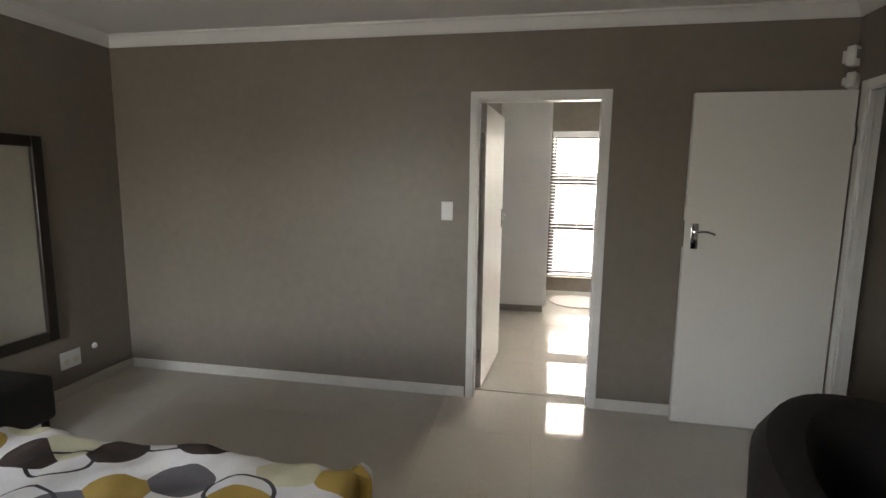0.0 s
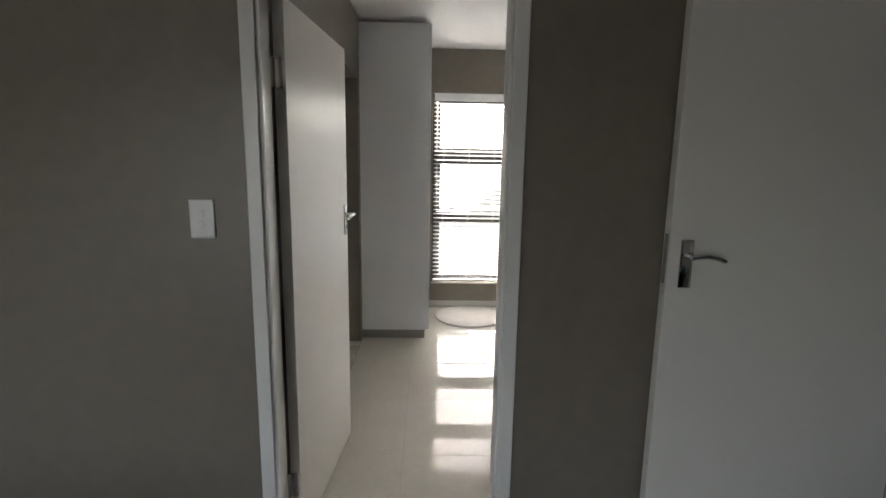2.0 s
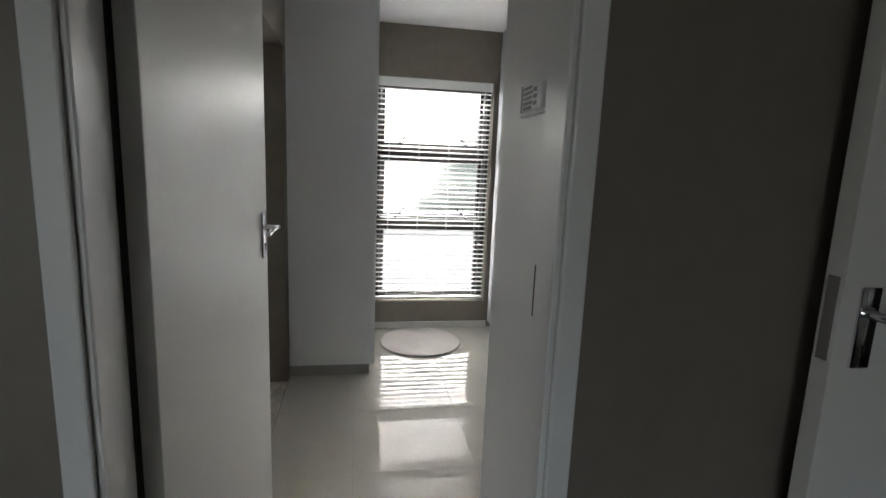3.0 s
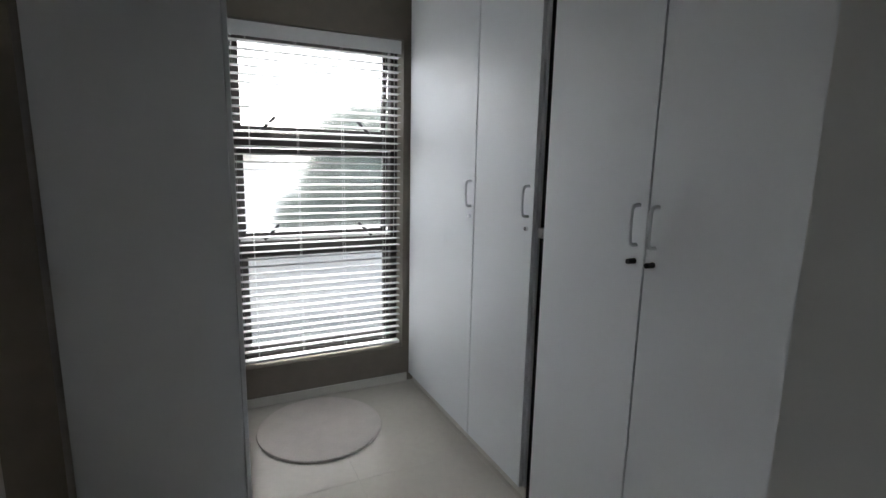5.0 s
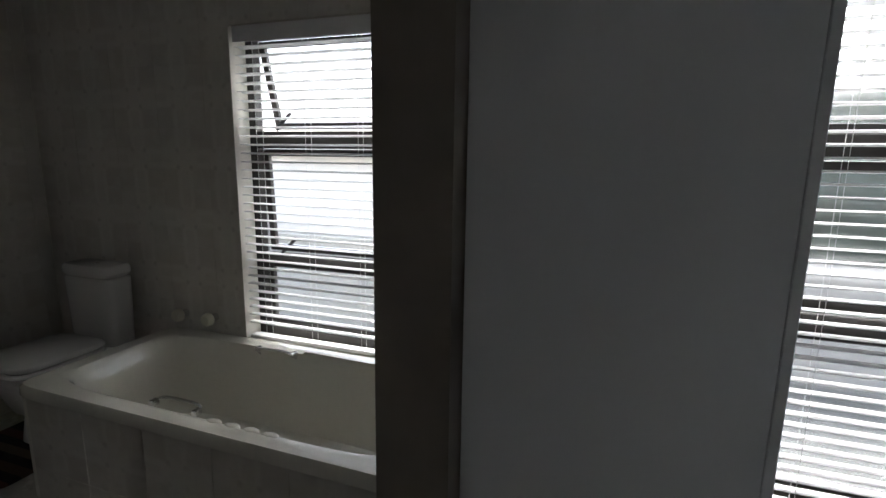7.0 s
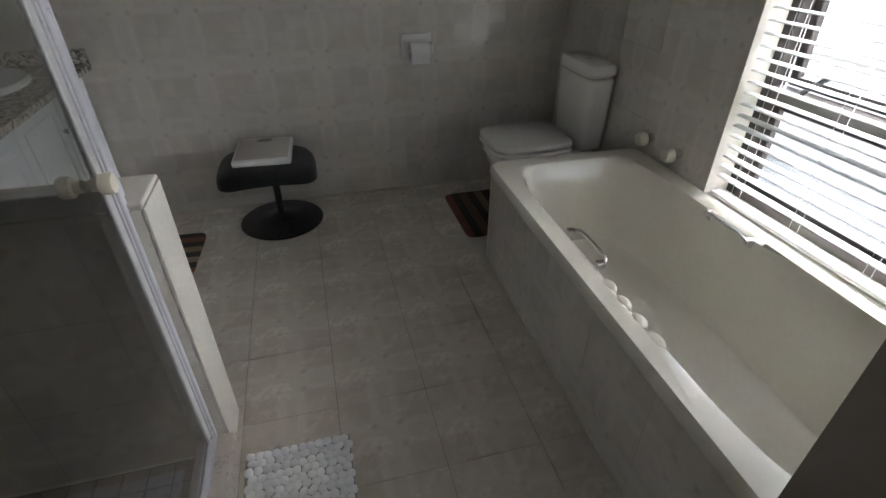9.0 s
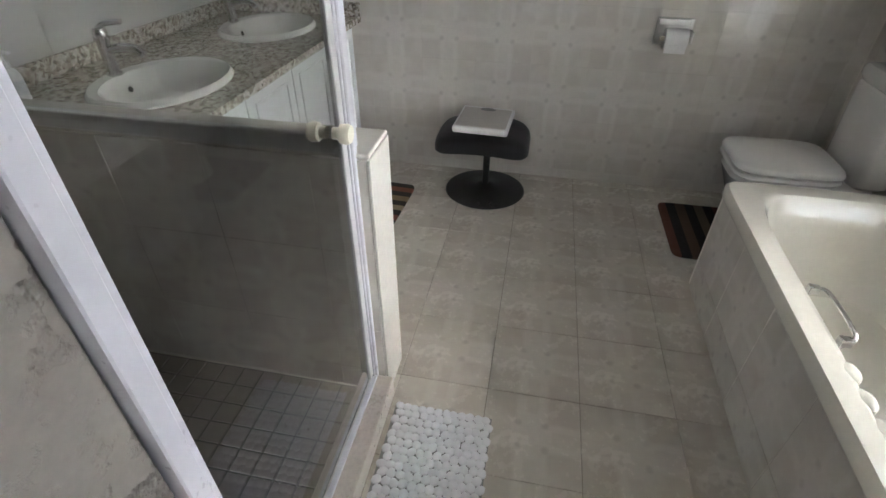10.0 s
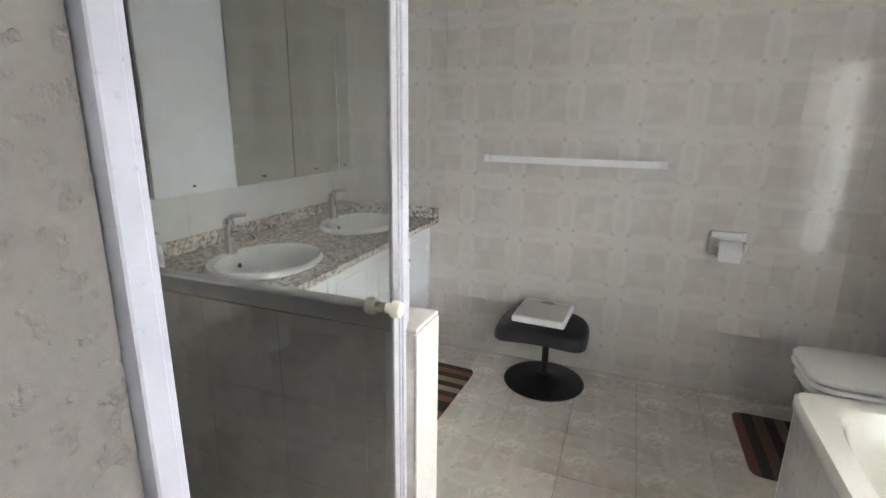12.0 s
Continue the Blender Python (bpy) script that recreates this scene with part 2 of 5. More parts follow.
def wall_with_hole(axis, a0, a1, lo, hi, z0, z1, holes):
    """A straight wall along x (axis 'x', lying from lo to hi in y) or along y, with openings (from, to, bottom, top)."""
    blocks = []

    def add(p, q, b, t):
        if q - p > 1e-4 and t - b > 1e-4:
            blocks.append(bm_box(p, q, lo, hi, b, t) if axis == "x" else bm_box(lo, hi, p, q, b, t))
    at = a0
    for p, q, b, t in sorted(holes):
        add(at, p, z0, z1)
        add(p, q, z0, b)
        add(p, q, t, z1)
        at = q
    add(at, a1, z0, z1)
    return join(*blocks)


CEIL = 2.58
# ---- bedroom shell ----
wall_north = structure("wall_bedroom_north", wall_with_hole("x", -2.82, 2.28, 0, 0.14, 0, 2.66, [(0.045, 0.855, 0, 2.042)]), GREY, "taupe painted bedroom wall with a doorway", "wall")
wall_west = structure("wall_bedroom_west", bm_box(-2.82, -2.68, -5.2, 0, 0, 2.66), GREY, "taupe painted bedroom wall", "wall")
wall_east = structure("wall_bedroom_east", wall_with_hole("y", -5.2, 0, 2.2, 2.28, 0, 2.66, [(-0.79, -0.13, 0, 2.042)]), GREY, "taupe painted bedroom wall with a doorway", "wall")
wall_south = structure("wall_bedroom_south", wall_with_hole("x", -2.82, 2.28, -5.34, -5.2, 0, 2.66, [(-2.5, -0.6, 0.4, 2.1)]), GREY, "taupe painted wall behind the bed", "wall")
for nm, b in (("wall_hall_east", (3.6, 3.72, -2.6, 0.14, 0, 2.66)), ("wall_hall_north", (2.28, 3.6, 0, 0.14, 0, 2.66)), ("wall_hall_south", (2.28, 3.6, -2.6, -2.48, 0, 2.66))):
    structure(nm, bm_box(*b), GREY, "taupe hallway wall beyond the open door", "wall")
structure("ceiling_bedroom", bm_box(-2.82, 3.72, -5.34, 0.14, 2.515, 2.6), CEILING, "plain white ceiling", "ceiling")
structure("ceiling_dressing", bm_box(-3.1, 2.5, 0.14, 3.8, CEIL, CEIL + 0.05), CEILING, "plain white ceiling", "ceiling")


def cornice_run(p0, p1, inward):
    """Coved cornice from p0 to p1 under the ceiling."""
    bm = bmesh.new()
    prof = [(0, 2.44), (0.01, 2.44), (0.012, 2.448), (0.018, 2.451), (0.03, 2.463), (0.045, 2.483), (0.062, 2.499), (0.074, 2.502), (0.077, 2.515), (0, 2.515)]
    rings = [[bm.verts.new((p[0] + inward[0] * d, p[1] + inward[1] * d, z)) for d, z in prof] for p in (p0, p1)]
    n = len(prof)
    for k in range(n):
        bm.faces.new((rings[0][k], rings[0][(k + 1) % n], rings[1][(k + 1) % n], rings[1][k]))
    bmesh.ops.recalc_face_normals(bm, faces=bm.faces)
    return bm


for nm, p0, p1, i in (("trim_cornice_north", (-2.68, 0), (2.2, 0), (0, -1)), ("trim_cornice_west", (-2.68, -5.2), (-2.68, 0), (1, 0)), ("trim_cornice_east", (2.2, -5.2), (2.2, 0), (-1, 0))):
    structure(nm, cornice_run(p0, p1, i), CEILING, "white coved ceiling cornice", "cornice")

floor = structure("floor", bm_box(-3.1, 3.72, -5.34, 3.8, -0.12, -0.006), GROUT, "polished light porcelain tile floor with thin grout", "floor")
for nm, b in (("baseboard_north_a", (-2.668, 0, -0.012, -0.002, 0, 0.075)), ("baseboard_north_b", (0.876, 2.188, -0.012, -0.002, 0, 0.075)), ("baseboard_west", (-2.678, -2.668, -5.2, -0.002, 0, 0.075)), ("baseboard_east", (2.188, 2.198, -5.2, -1.0, 0, 0.075)),
              ("baseboard_dressing", (0.6, 1.66, 3.428, 3.438, 0, 0.058))):
    structure(nm, bm_box(*b, bevel=0.002, segs=1), SKIRT, "pale tile skirting", "skirting")

# ---- dressing room shell ----
structure("wall_dressing_far", wall_with_hole("x", -0.123, 1.9, 3.442, 3.66, 0, CEIL, [(0.63, 1.63, 0.24, 2.17)]), GREY, "taupe wall round the dressing room window", "wall")
structure("wall_dressing_west", wall_with_hole("y", 0.14, 3.44, -0.125, 0.034, 0, CEIL, [(1.54, 2.385, 0, 2.12)]), GREY, "taupe wall with a plain opening to the bathroom", "wall")
structure("wall_dressing_east", bm_box(2.3, 2.42, 0.14, 3.44, 0, CEIL), GREY, "wall behind the fitted cupboards", "wall")
structure("wall_cupboard_nib", join(bm_box(0.93, 1.03, 0.14, 0.745, 0, CEIL), bm_box(1.03, 2.3, 0.5, 0.61, 0, CEIL)), WHITE_PAINT, "white painted wall return beside the door", "wall")

# ---- bathroom shell ----
structure("wall_bath_outer", wall_with_hole("x", -3.1, -0.127, 3.6, 3.8, 0, CEIL, [(-1.512, -0.42, 0.53, 2.12)]), WALL_GROUT, "tiled bathroom wall round the window", "wall")
structure("wall_bath_far", bm_box(-3.1, -2.955, 0.142, 3.6, 0, CEIL), WALL_GROUT, "patchwork beige tiled wall", "wall")
structure("wall_bath_vanity", bm_box(-2.955, -0.127, 0.142, 0.155, 0, CEIL), WALL_GROUT, "beige tiled wall behind the basins", "wall")
structure("wall_shower_end", bm_box(-0.33, -0.127, 0.156, 1.54, 0, CEIL), PLASTER, "rough chipped plaster wall end beside the shower", "wall")

# ---- windows and blinds ----


def sash(w, h, pane_mat, parent, bar=0.035):
    """One glazed light, hung from its top edge at the origin, lying in x and -z."""
    part("sash_frame", join(bm_box(-w / 2, -w / 2 + bar, -0.015, 0.015, -h, 0, 0.003, 1), bm_box(w / 2 - bar, w / 2, -0.015, 0.015, -h, 0, 0.003, 1),
                            bm_box(-w / 2 + bar, w / 2 - bar, -0.015, 0.015, -bar, 0, 0.003, 1), bm_box(-w / 2 + bar, w / 2 - bar, -0.015, 0.015, -h, -h + bar, 0.003, 1)), BRONZE, parent)
    p = part("pane", bm_box(-w / 2 + bar, w / 2 - bar, -0.002, 0.002, -h + bar, -bar), pane_mat, parent)
    p.visible_shadow = False


def window(name, x0, x1, z0, z1, y, t1, t2, tilts, label, panes=GLASS):
    win = thing(name, pose((x0 + x1) / 2, y, z0), label, "window", kind="structure")
    w, h = x1 - x0, z1 - z0
    f = 0.045
    for nm, b in (("jamb", (-w / 2, -w / 2 + f, -0.03, 0.03, 0, h)), ("jamb", (w / 2 - f, w / 2, -0.03, 0.03, 0, h)), ("head", (-w / 2 + f, w / 2 - f, -0.03, 0.03, h - f, h)), ("sill", (-w / 2 + f, w / 2 - f, -0.03, 0.03, 0, f)),
                  ("transom", (-w / 2 + f, w / 2 - f, -0.03, 0.03, t1[0] - z0, t1[1] - z0)), ("transom", (-w / 2 + f, w / 2 - f, -0.03, 0.03, t2[0] - z0, t2[1] - z0))):
        part(nm, bm_box(*b, bevel=0.003, segs=1), BRONZE, win)
    for (b, t), tilt in zip(((f, t2[0] - z0), (t2[1] - z0, t1[0] - z0), (t1[1] - z0, h - f)), tilts):
        s = new("sash")
        s.parent = win
        s.matrix_basis = pose(0, 0.02, t - 0.003, tilt)
        sash(w - 2 * f - 0.006, t - b - 0.006, panes, s)
        if tilt:
            for sx in (-1, 1):
                part("stay", bm_tube([(sx * (w / 2 - f - 0.13), -0.035, b + 0.008), (sx * (w / 2 - f - 0.155), -0.04, b + 0.03), (sx * (w / 2 - f - 0.215), -0.03, b + 0.09)], 0.0095, 8), BLACK_METAL, win, "dark window stay")
    return win


def blind(x0, x1, z0, z1, y, tilt, label, pitch=0.0425, depth=0.048):
    """Horizontal slatted blind with valance, cords and bottom rail."""
    b = thing("venetian_blind", pose((x0 + x1) / 2, y, z1), label, "blind")
    w, h = x1 - x0, z1 - z0
    part("valance", join(bm_box(-w / 2, w / 2, -0.036, -0.028, -0.075, 0, 0.002, 1), bm_box(-w / 2 + 0.005, w / 2 - 0.005, -0.024, 0.024, -0.05, -0.005, 0.003, 1)), BLIND, b, "white headrail with valance")
    part("bottom_rail", bm_box(-w / 2, w / 2, -0.026, 0.026, -h, -h + 0.018, 0.004, 2), BLIND, b)
    bm = bmesh.new()
    rows = []
    for k in range(5):
        u = k / 4 - 0.5
        rows.append([bm.verts.new((sx * w / 2, u * depth, 0.003 - 0.012 * u * u * 2)) for sx in (-1, 1)])
    rows2 = [[bm.verts.new(v.co - Vector((0, 0, 0.0022))) for v in r] for r in rows]
    for k in range(4):
        bm.faces.new((rows[k][0], rows[k][1], rows[k + 1][1], rows[k + 1][0]))
        bm.faces.new((rows2[k][0], rows2[k + 1][0], rows2[k + 1][1], rows2[k][1]))
    for s in (0, 1):
        bm.faces.new([r[s] for r in rows] + [r[s] for r in reversed(rows2)])
    bm.faces.new((rows[0][0], rows2[0][0], rows2[0][1], rows[0][1]))
    bm.faces.new((rows[4][0], rows[4][1], rows2[4][1], rows2[4][0]))
    bmesh.ops.recalc_face_normals(bm, faces=bm.faces)
    n = int((h - 0.11) / pitch)
    me = None
    for k in range(n):
        if me is None:
            s = part("slat", bm, BLIND, b)
            me = s.data
        else:
            s = new("slat", me)
            s.parent = b
        s.matrix_basis = pose(random.uniform(-0.001, 0.001), 0, -0.09 - k * pitch, tilt + random.uniform(-1.2, 1.2), random.uniform(-0.12, 0.12))
    for k in range(4):
        xx = -w / 2 + w * (0.1 + 0.8 * k / 3)
        for yy in (-depth / 2, depth / 2):
            part("ladder_cord", bm_tube([(xx, yy * 1.02, -0.05), (xx, yy * 1.02, -h + 0.01)], 0.0011, 5), CORD, b)
    part("lift_cord", bm_tube(arc([(w / 2 - 0.05, -0.04, -0.05), (w / 2 - 0.045, -0.042, -h * 0.4), (w / 2 - 0.05, -0.04, -h * 0.62)]), 0.0015, 5), CORD, b)
    return b


window("window_dressing", 0.63, 1.63, 0.24, 2.17, 3.58, (1.515, 1.6), (0.913, 0.98), (0, 4, 5), "tall bronze aluminium window with three obscure lights", OBSCURE)
blind(0.645, 1.62, 0.262, 2.165, 3.49, -4, "white venetian blind lowered over the tall window, slats open")
window("window_bath", -1.512, -0.42, 0.53, 2.12, 3.74, (1.54, 1.625), (0.942, 0.988), (0, 3, 16), "bronze aluminium bathroom window with the top light open")
blind(-1.497, -0.435, 0.533, 2.115, 3.64, -4, "white venetian blind lowered over the bath window, slats open")

# ---- bedroom door frames and doors ----


def door_frame(name, m, w, h, depth, label):
    """Pressed frame round an opening w wide (clear) and h high; x along the wall, y through it."""
    fr = thing(name, m, label, "door frame", kind="structure")
    a, lip = 0.045, 0.012
    for nm, b in (("jamb", (-0.01, 0, -0.001, depth + 0.001, 0, h)), ("jamb", (w, w + 0.01, -0.001, depth + 0.001, 0, h)), ("head", (-0.01, w + 0.01, -0.001, depth + 0.001, h, h + 0.01))):
        part(nm, bm_box(*b), WHITE_PAINT, fr)
    for y0, y1 in ((-lip, -0.001),):
        part("architrave", bm_box(-a, 0.003, y0, y1, 0, h + a, 0.004, 2), WHITE_PAINT, fr)
        part("architrave", bm_box(w - 0.003, w + a, y0, y1, 0, h + a, 0.004, 2), WHITE_PAINT, fr)
        part("architrave", bm_box(0.003, w - 0.003, y0, y1, h - 0.003, h + a, 0.004, 2), WHITE_PAINT, fr)
    part("rebate", join(bm_box(0, 0.014, 0.002, depth - 0.045, 0, h, 0.003, 1), bm_box(w - 0.014, w, 0.002, depth - 0.045, 0, h, 0.003, 1), bm_box(0.014, w - 0.014, 0.002, depth - 0.045, h - 0.014, h)), WHITE_PAINT, fr)
    return fr


def lever_handle(parent, x, z, y, side, toward):
    """Chrome lever on a long plate; side: the way it faces in y; toward: the way the lever points in x."""
    part("handle_plate", bm_box(x - 0.021, x + 0.021, min(y, y + side * 0.008), max(y, y + side * 0.008), z - 0.09, z + 0.065, 0.004, 2), CHROME, parent, "chrome handle plate", smooth=True)
    part("lever", join(bm_tube([(x, y + side * 0.006, z + 0.015), (x, y + side * 0.05, z + 0.015)], 0.009, 12),
                       bm_tube(arc([(x - toward * 0.008, y + side * 0.05, z + 0.015), (x + toward * 0.04, y + side * 0.054, z + 0.02), (x + toward * 0.075, y + side * 0.05, z + 0.013), (x + toward * 0.1, y + side * 0.045, z + 0.004)]), 0.008, 12)), CHROME, parent, "chrome lever", smooth=True)
    part("keyhole", join(bm_cyl(0.006, 0.006, 0.002, 0, 14, pose(x, y + side * 0.008, z - 0.045, 90)), bm_box(x - 0.0025, x + 0.0025, min(y + side * 0.0085, y + side * 0.0095), max(y + side * 0.0085, y + side * 0.0095), z - 0.062, z - 0.046)), DARK, parent)


def door(name, m, w, h, label, handle_z):
    """Flush leaf hinged at the origin, running along +x, 40 mm thick towards +y."""
    d = thing(name, m, label, "door", kind="structure")
    part("leaf", bm_box(0, w, 0, 0.04, 0.01, h, 0.002, 2), DOOR_PAINT, d)
    lever_handle(d, w - 0.055, handle_z, 0, -1, -1)
    lever_handle(d, w - 0.055, handle_z, 0.04, 1, -1)
    part("latch_plate", bm_box(w - 0.001, w + 0.0015, 0.008, 0.032, handle_z - 0.08, handle_z + 0.08, 0.0005, 1), CHROME, d)
    for z in (0.25, 1.78):
        part("hinge", join(bm_cyl(0.008, 0.008, 0.1, z - 0.05, 12, pose(-0.006, 0.044, 0)), bm_box(-0.003, 0.002, 0.01, 0.04, z - 0.05, z + 0.05)), CHROME, d)
    return d


door_frame("door_frame_dressing", pose(0.055, 0, 0), 0.79, 2.032, 0.14, "white painted frame of the dressing room doorway")
door("door_dressing", pose(0.102, 0.15, 0, 0, 0, 84.95), 0.795, 2.025, "white flush door standing open into the dressing room", 1.215)
door_frame("door_frame_hall", pose(2.2, -0.14, 0, 0, 0, -90), 0.64, 2.032, 0.08, "white painted frame of the hallway door")
door("door_hall", pose(2.172, -0.07, 0, 0, 0, 179.5), 0.835, 2.03, "white flush door folded open along the wall", 1.205)

# ---- dressing room: fitted cupboards ----


def loop_handle(parent, y, z, x, s=1):
    """White bow handle standing off the door towards -x (s=1) or +x."""
    part("handle", bm_tube(arc([(x, y, z), (x - s * 0.02, y, z + 0.002), (x - s * 0.03, y, z + 0.02), (x - s * 0.03, y, z + 0.1), (x - s * 0.02, y, z + 0.118), (x, y, z + 0.12)], 5), 0.006, 10), MELAMINE, parent, "white bow handle", smooth=True)


def lock(parent, y, z, x, s=1, knob=False):
    part("lock", bm_cyl(0.009, 0.008, 0.012 if not knob else 0.028, 0, 16, pose(x, y, z, 0, -90 * s)), BLACK_METAL if knob else CHROME, parent, "dark cupboard lock knob" if knob else "chrome cupboard lock", smooth=True)


def cupboard(y0, y1, x, doors, label, handle_at):
    """Tall unit with its front at x facing -x; doors: list of (y0, y1, side on which the handle sits, knob)."""
    c = thing("cupboard", pose(x, (y0 + y1) / 2, 0), label, "cupboard", "fitted cupboards along the wall")
    yc = (y0 + y1) / 2
    for b in ((0.022, 0.6, y0 - yc, y0 - yc + 0.018, 0.06, 2.56), (0.022, 0.6, y1 - yc - 0.018, y1 - yc, 0.06, 2.56), (0.58, 0.6, y0 - yc + 0.018, y1 - yc - 0.018, 0.06, 2.56)):
        part("carcass_board", bm_box(*b), MELAMINE, c)
    part("plinth", bm_box(0.03, 0.05, y0 - yc, y1 - yc, 0, 0.058), SKIRT, c)
    part("top_filler", bm_box(0.004, 0.022, y0 - yc, y1 - yc, 2.45, CEIL - 0.002), MELAMINE, c)
    for d0, d1, side, knob in doors:
        dd = part("door", bm_box(0, 0.018, d0 - yc + 0.003, d1 - yc - 0.003, 0.062, 2.444, 0.0015, 1), MELAMINE, c)
        hy = (d0 + 0.035 if side < 0 else d1 - 0.035) - yc
        loop_handle(dd, hy, handle_at, 0)
        lock(dd, hy + 0.002, handle_at - 0.05, 0, 1, knob)
    return c


cupboard(2.11, 3.42, 1.667, [(2.59, 3.42, -1, False), (2.115, 2.59, -1, False)], "white melamine fitted cupboard with two tall doors beside the window", 1.25)
cupboard(0.63, 2.045, 1.667, [(1.555, 2.045, -1, True), (1.065, 1.555, 1, True), (0.635, 1.065, -1, False)], "white melamine fitted cupboard with knob locks", 1.225)
# added black filler gives the open gap between the cupboards its deep shade
part("catch", bm_box(-0.01, 0.02, -0.012, 0.012, -0.02, 0.02, 0.003, 1), PLASTIC, tagged(part("cupboard_divider", bm_box(1.7, 2.2, 2.048, 2.107, 0.0, 2.56), DARK), "near-black filler painting the shade in the gap between the cupboards", "divider")).matrix_basis = pose(1.69, 2.085, 1.19)

w = thing("wardrobe", pose(0.3, 2.455, 0), "white melamine wardrobe with a plain end panel", "wardrobe")
part("end_panel", bm_box(-0.262, 0.285, 0, 0.018, 0.076, 2.55, 0.001, 1), MELAMINE, w)
part("kickboard", bm_box(-0.262, 0.27, 0.012, 0.03, 0, 0.075), KICK, w, "grey kickboard")
part("kickboard", bm_box(0.252, 0.27, 0.03, 0.975, 0, 0.075), KICK, w, "grey kickboard")
part("back_panel", bm_box(-0.262, -0.24, 0.018, 0.975, 0.076, 2.55), MELAMINE, w)
part("top_panel", bm_box(-0.24, 0.285, 0.018, 0.975, 2.53, 2.55), MELAMINE, w)
for d0, d1 in ((0.001, 0.486), (0.49, 0.975)):
    dd = part("door", bm_box(0.287, 0.305, d0, d1, 0.08, 2.545, 0.0015, 1), MELAMINE, w)

rug = thing("round_rug", pose(1.005, 3.06, 0), "round pale beige plush rug lying under the window", "rug")
bm = bm_lathe([(0, 0.0), (0.325, 0.0), (0.333, 0.006), (0.33, 0.014), (0.318, 0.018), (0.2, 0.0185), (0.1, 0.0182), (0, 0.0184)], 64)
RUG = material("rug_pile", (0.62, 0.57, 0.53), 0.95, vary=0.08, scale=12, bump=1.0, bump_scale=260)
part("rug_top", bm, RUG, rug, smooth=True)

# remote holder and strike plate by the door
rc = thing("remote_control", pose(0.93, 0.4, 1.59) @ Matrix.Diagonal((1.2, 1.0, 1.2, 1.0)), "white remote control in its holder on the wall", "remote control")
part("holder", bm_box(-0.018, -0.001, -0.105, 0.105, 0, 0.062, 0.003, 2), PLASTIC, rc)
part("body", bm_box(-0.03, -0.019, -0.1, 0.055, 0.004, 0.058, 0.004, 2), PLASTIC, rc)
KEY_GREY = material("grey_keys", (0.25, 0.25, 0.24), 0.5)
part("clip", bm_box(-0.033, -0.0305, 0.03, 0.037, 0.004, 0.058), KEY_GREY, rc)
for k in range(5):
    part("key", bm_box(-0.0325, -0.0305, -0.035 - (k % 2) * 0.005, 0.02, 0.008 + k * 0.01, 0.014 + k * 0.01, 0.0006, 1), KEY_GREY, rc)
    if k < 3:
        part("key", bm_box(-0.0325, -0.0305, -0.07, -0.05, 0.014 + k * 0.013, 0.022 + k * 0.013, 0.0006, 1), KEY_GREY, rc)
sp = thing("strike_plate", pose(0.8435, 0.115, 1.2), "chrome strike plate let into the door frame", "strike plate")
part("plate", bm_box(-0.0015, 0.0, -0.014, 0.014, -0.05, 0.06, 0.0005, 1), CHROME, sp)
part("slot", bm_box(-0.0022, -0.0016, -0.005, 0.007, -0.035, 0.04), DARK, sp)

# ---- bedroom things ----
def light_switch(m, label):
    sw = thing("light_switch", m, label, "light switch", "light switches")
    part("plate", bm_box(-0.039, 0.039, -0.009, 0, -0.0625, 0.0625, 0.003, 2), PLASTIC, sw)
    for z in (-0.018, 0.018):
        part("rocker", bm_box(-0.009, 0.009, -0.013, -0.009, z - 0.012, z + 0.012, 0.002, 2), PLASTIC, sw)


light_switch(pose(-0.137, 0, 1.303), "white two-gang light switch on the taupe wall")
light_switch(pose(2.2, -1.035, 1.285, 0, 0, -90), "white light switch beside the hallway door frame")
so = thing("wall_socket", pose(-2.68, -0.525, 0.25), "white wall socket low on the wall", "socket")
part("plate", bm_box(0, 0.01, -0.075, 0.075, -0.06, 0.06, 0.003, 2), PLASTIC, so)
for y in (-0.035, 0.035):
    part("outlet", bm_cyl(0.022, 0.022, 0.003, 0, 24, pose(0.01, y, -0.01, 0, 90)), CREAM_PLASTIC, so)
aer = thing("aerial_socket", pose(-2.68, -0.33, 0.282), "small round aerial socket on the wall", "socket")
part("plate", bm_cyl(0.022, 0.018, 0.01, 0, 20, pose(0, 0, 0, 0, 90)), PLASTIC, aer, smooth=True)

for z, h, lab in ((2.165, 0.11, "white motion sensor fixed in the corner"), (2.045, 0.085, "small cream alarm sensor tilted in the corner")):
    s = thing("motion_sensor", pose(2.155, -0.045, z, 0, 0, 40) if h > 0.1 else pose(2.16, -0.05, z, 0, 8, 38), lab, "sensor", "sensors in the corner")
    part("bracket", bm_box(-0.015, 0.015, 0.02, 0.045, 0.02, h - 0.02, 0.003, 1), PLASTIC, s)
    part("case", bm_box(-0.035, 0.035, -0.025, 0.02, 0, h, 0.008, 3), PLASTIC, s, smooth=True)
    part("lens", bm_box(-0.026, 0.026, -0.029, -0.0255, h * 0.35, h * 0.8, 0.002, 1), KEY_GREY if h > 0.1 else CREAM_PLASTIC, s)

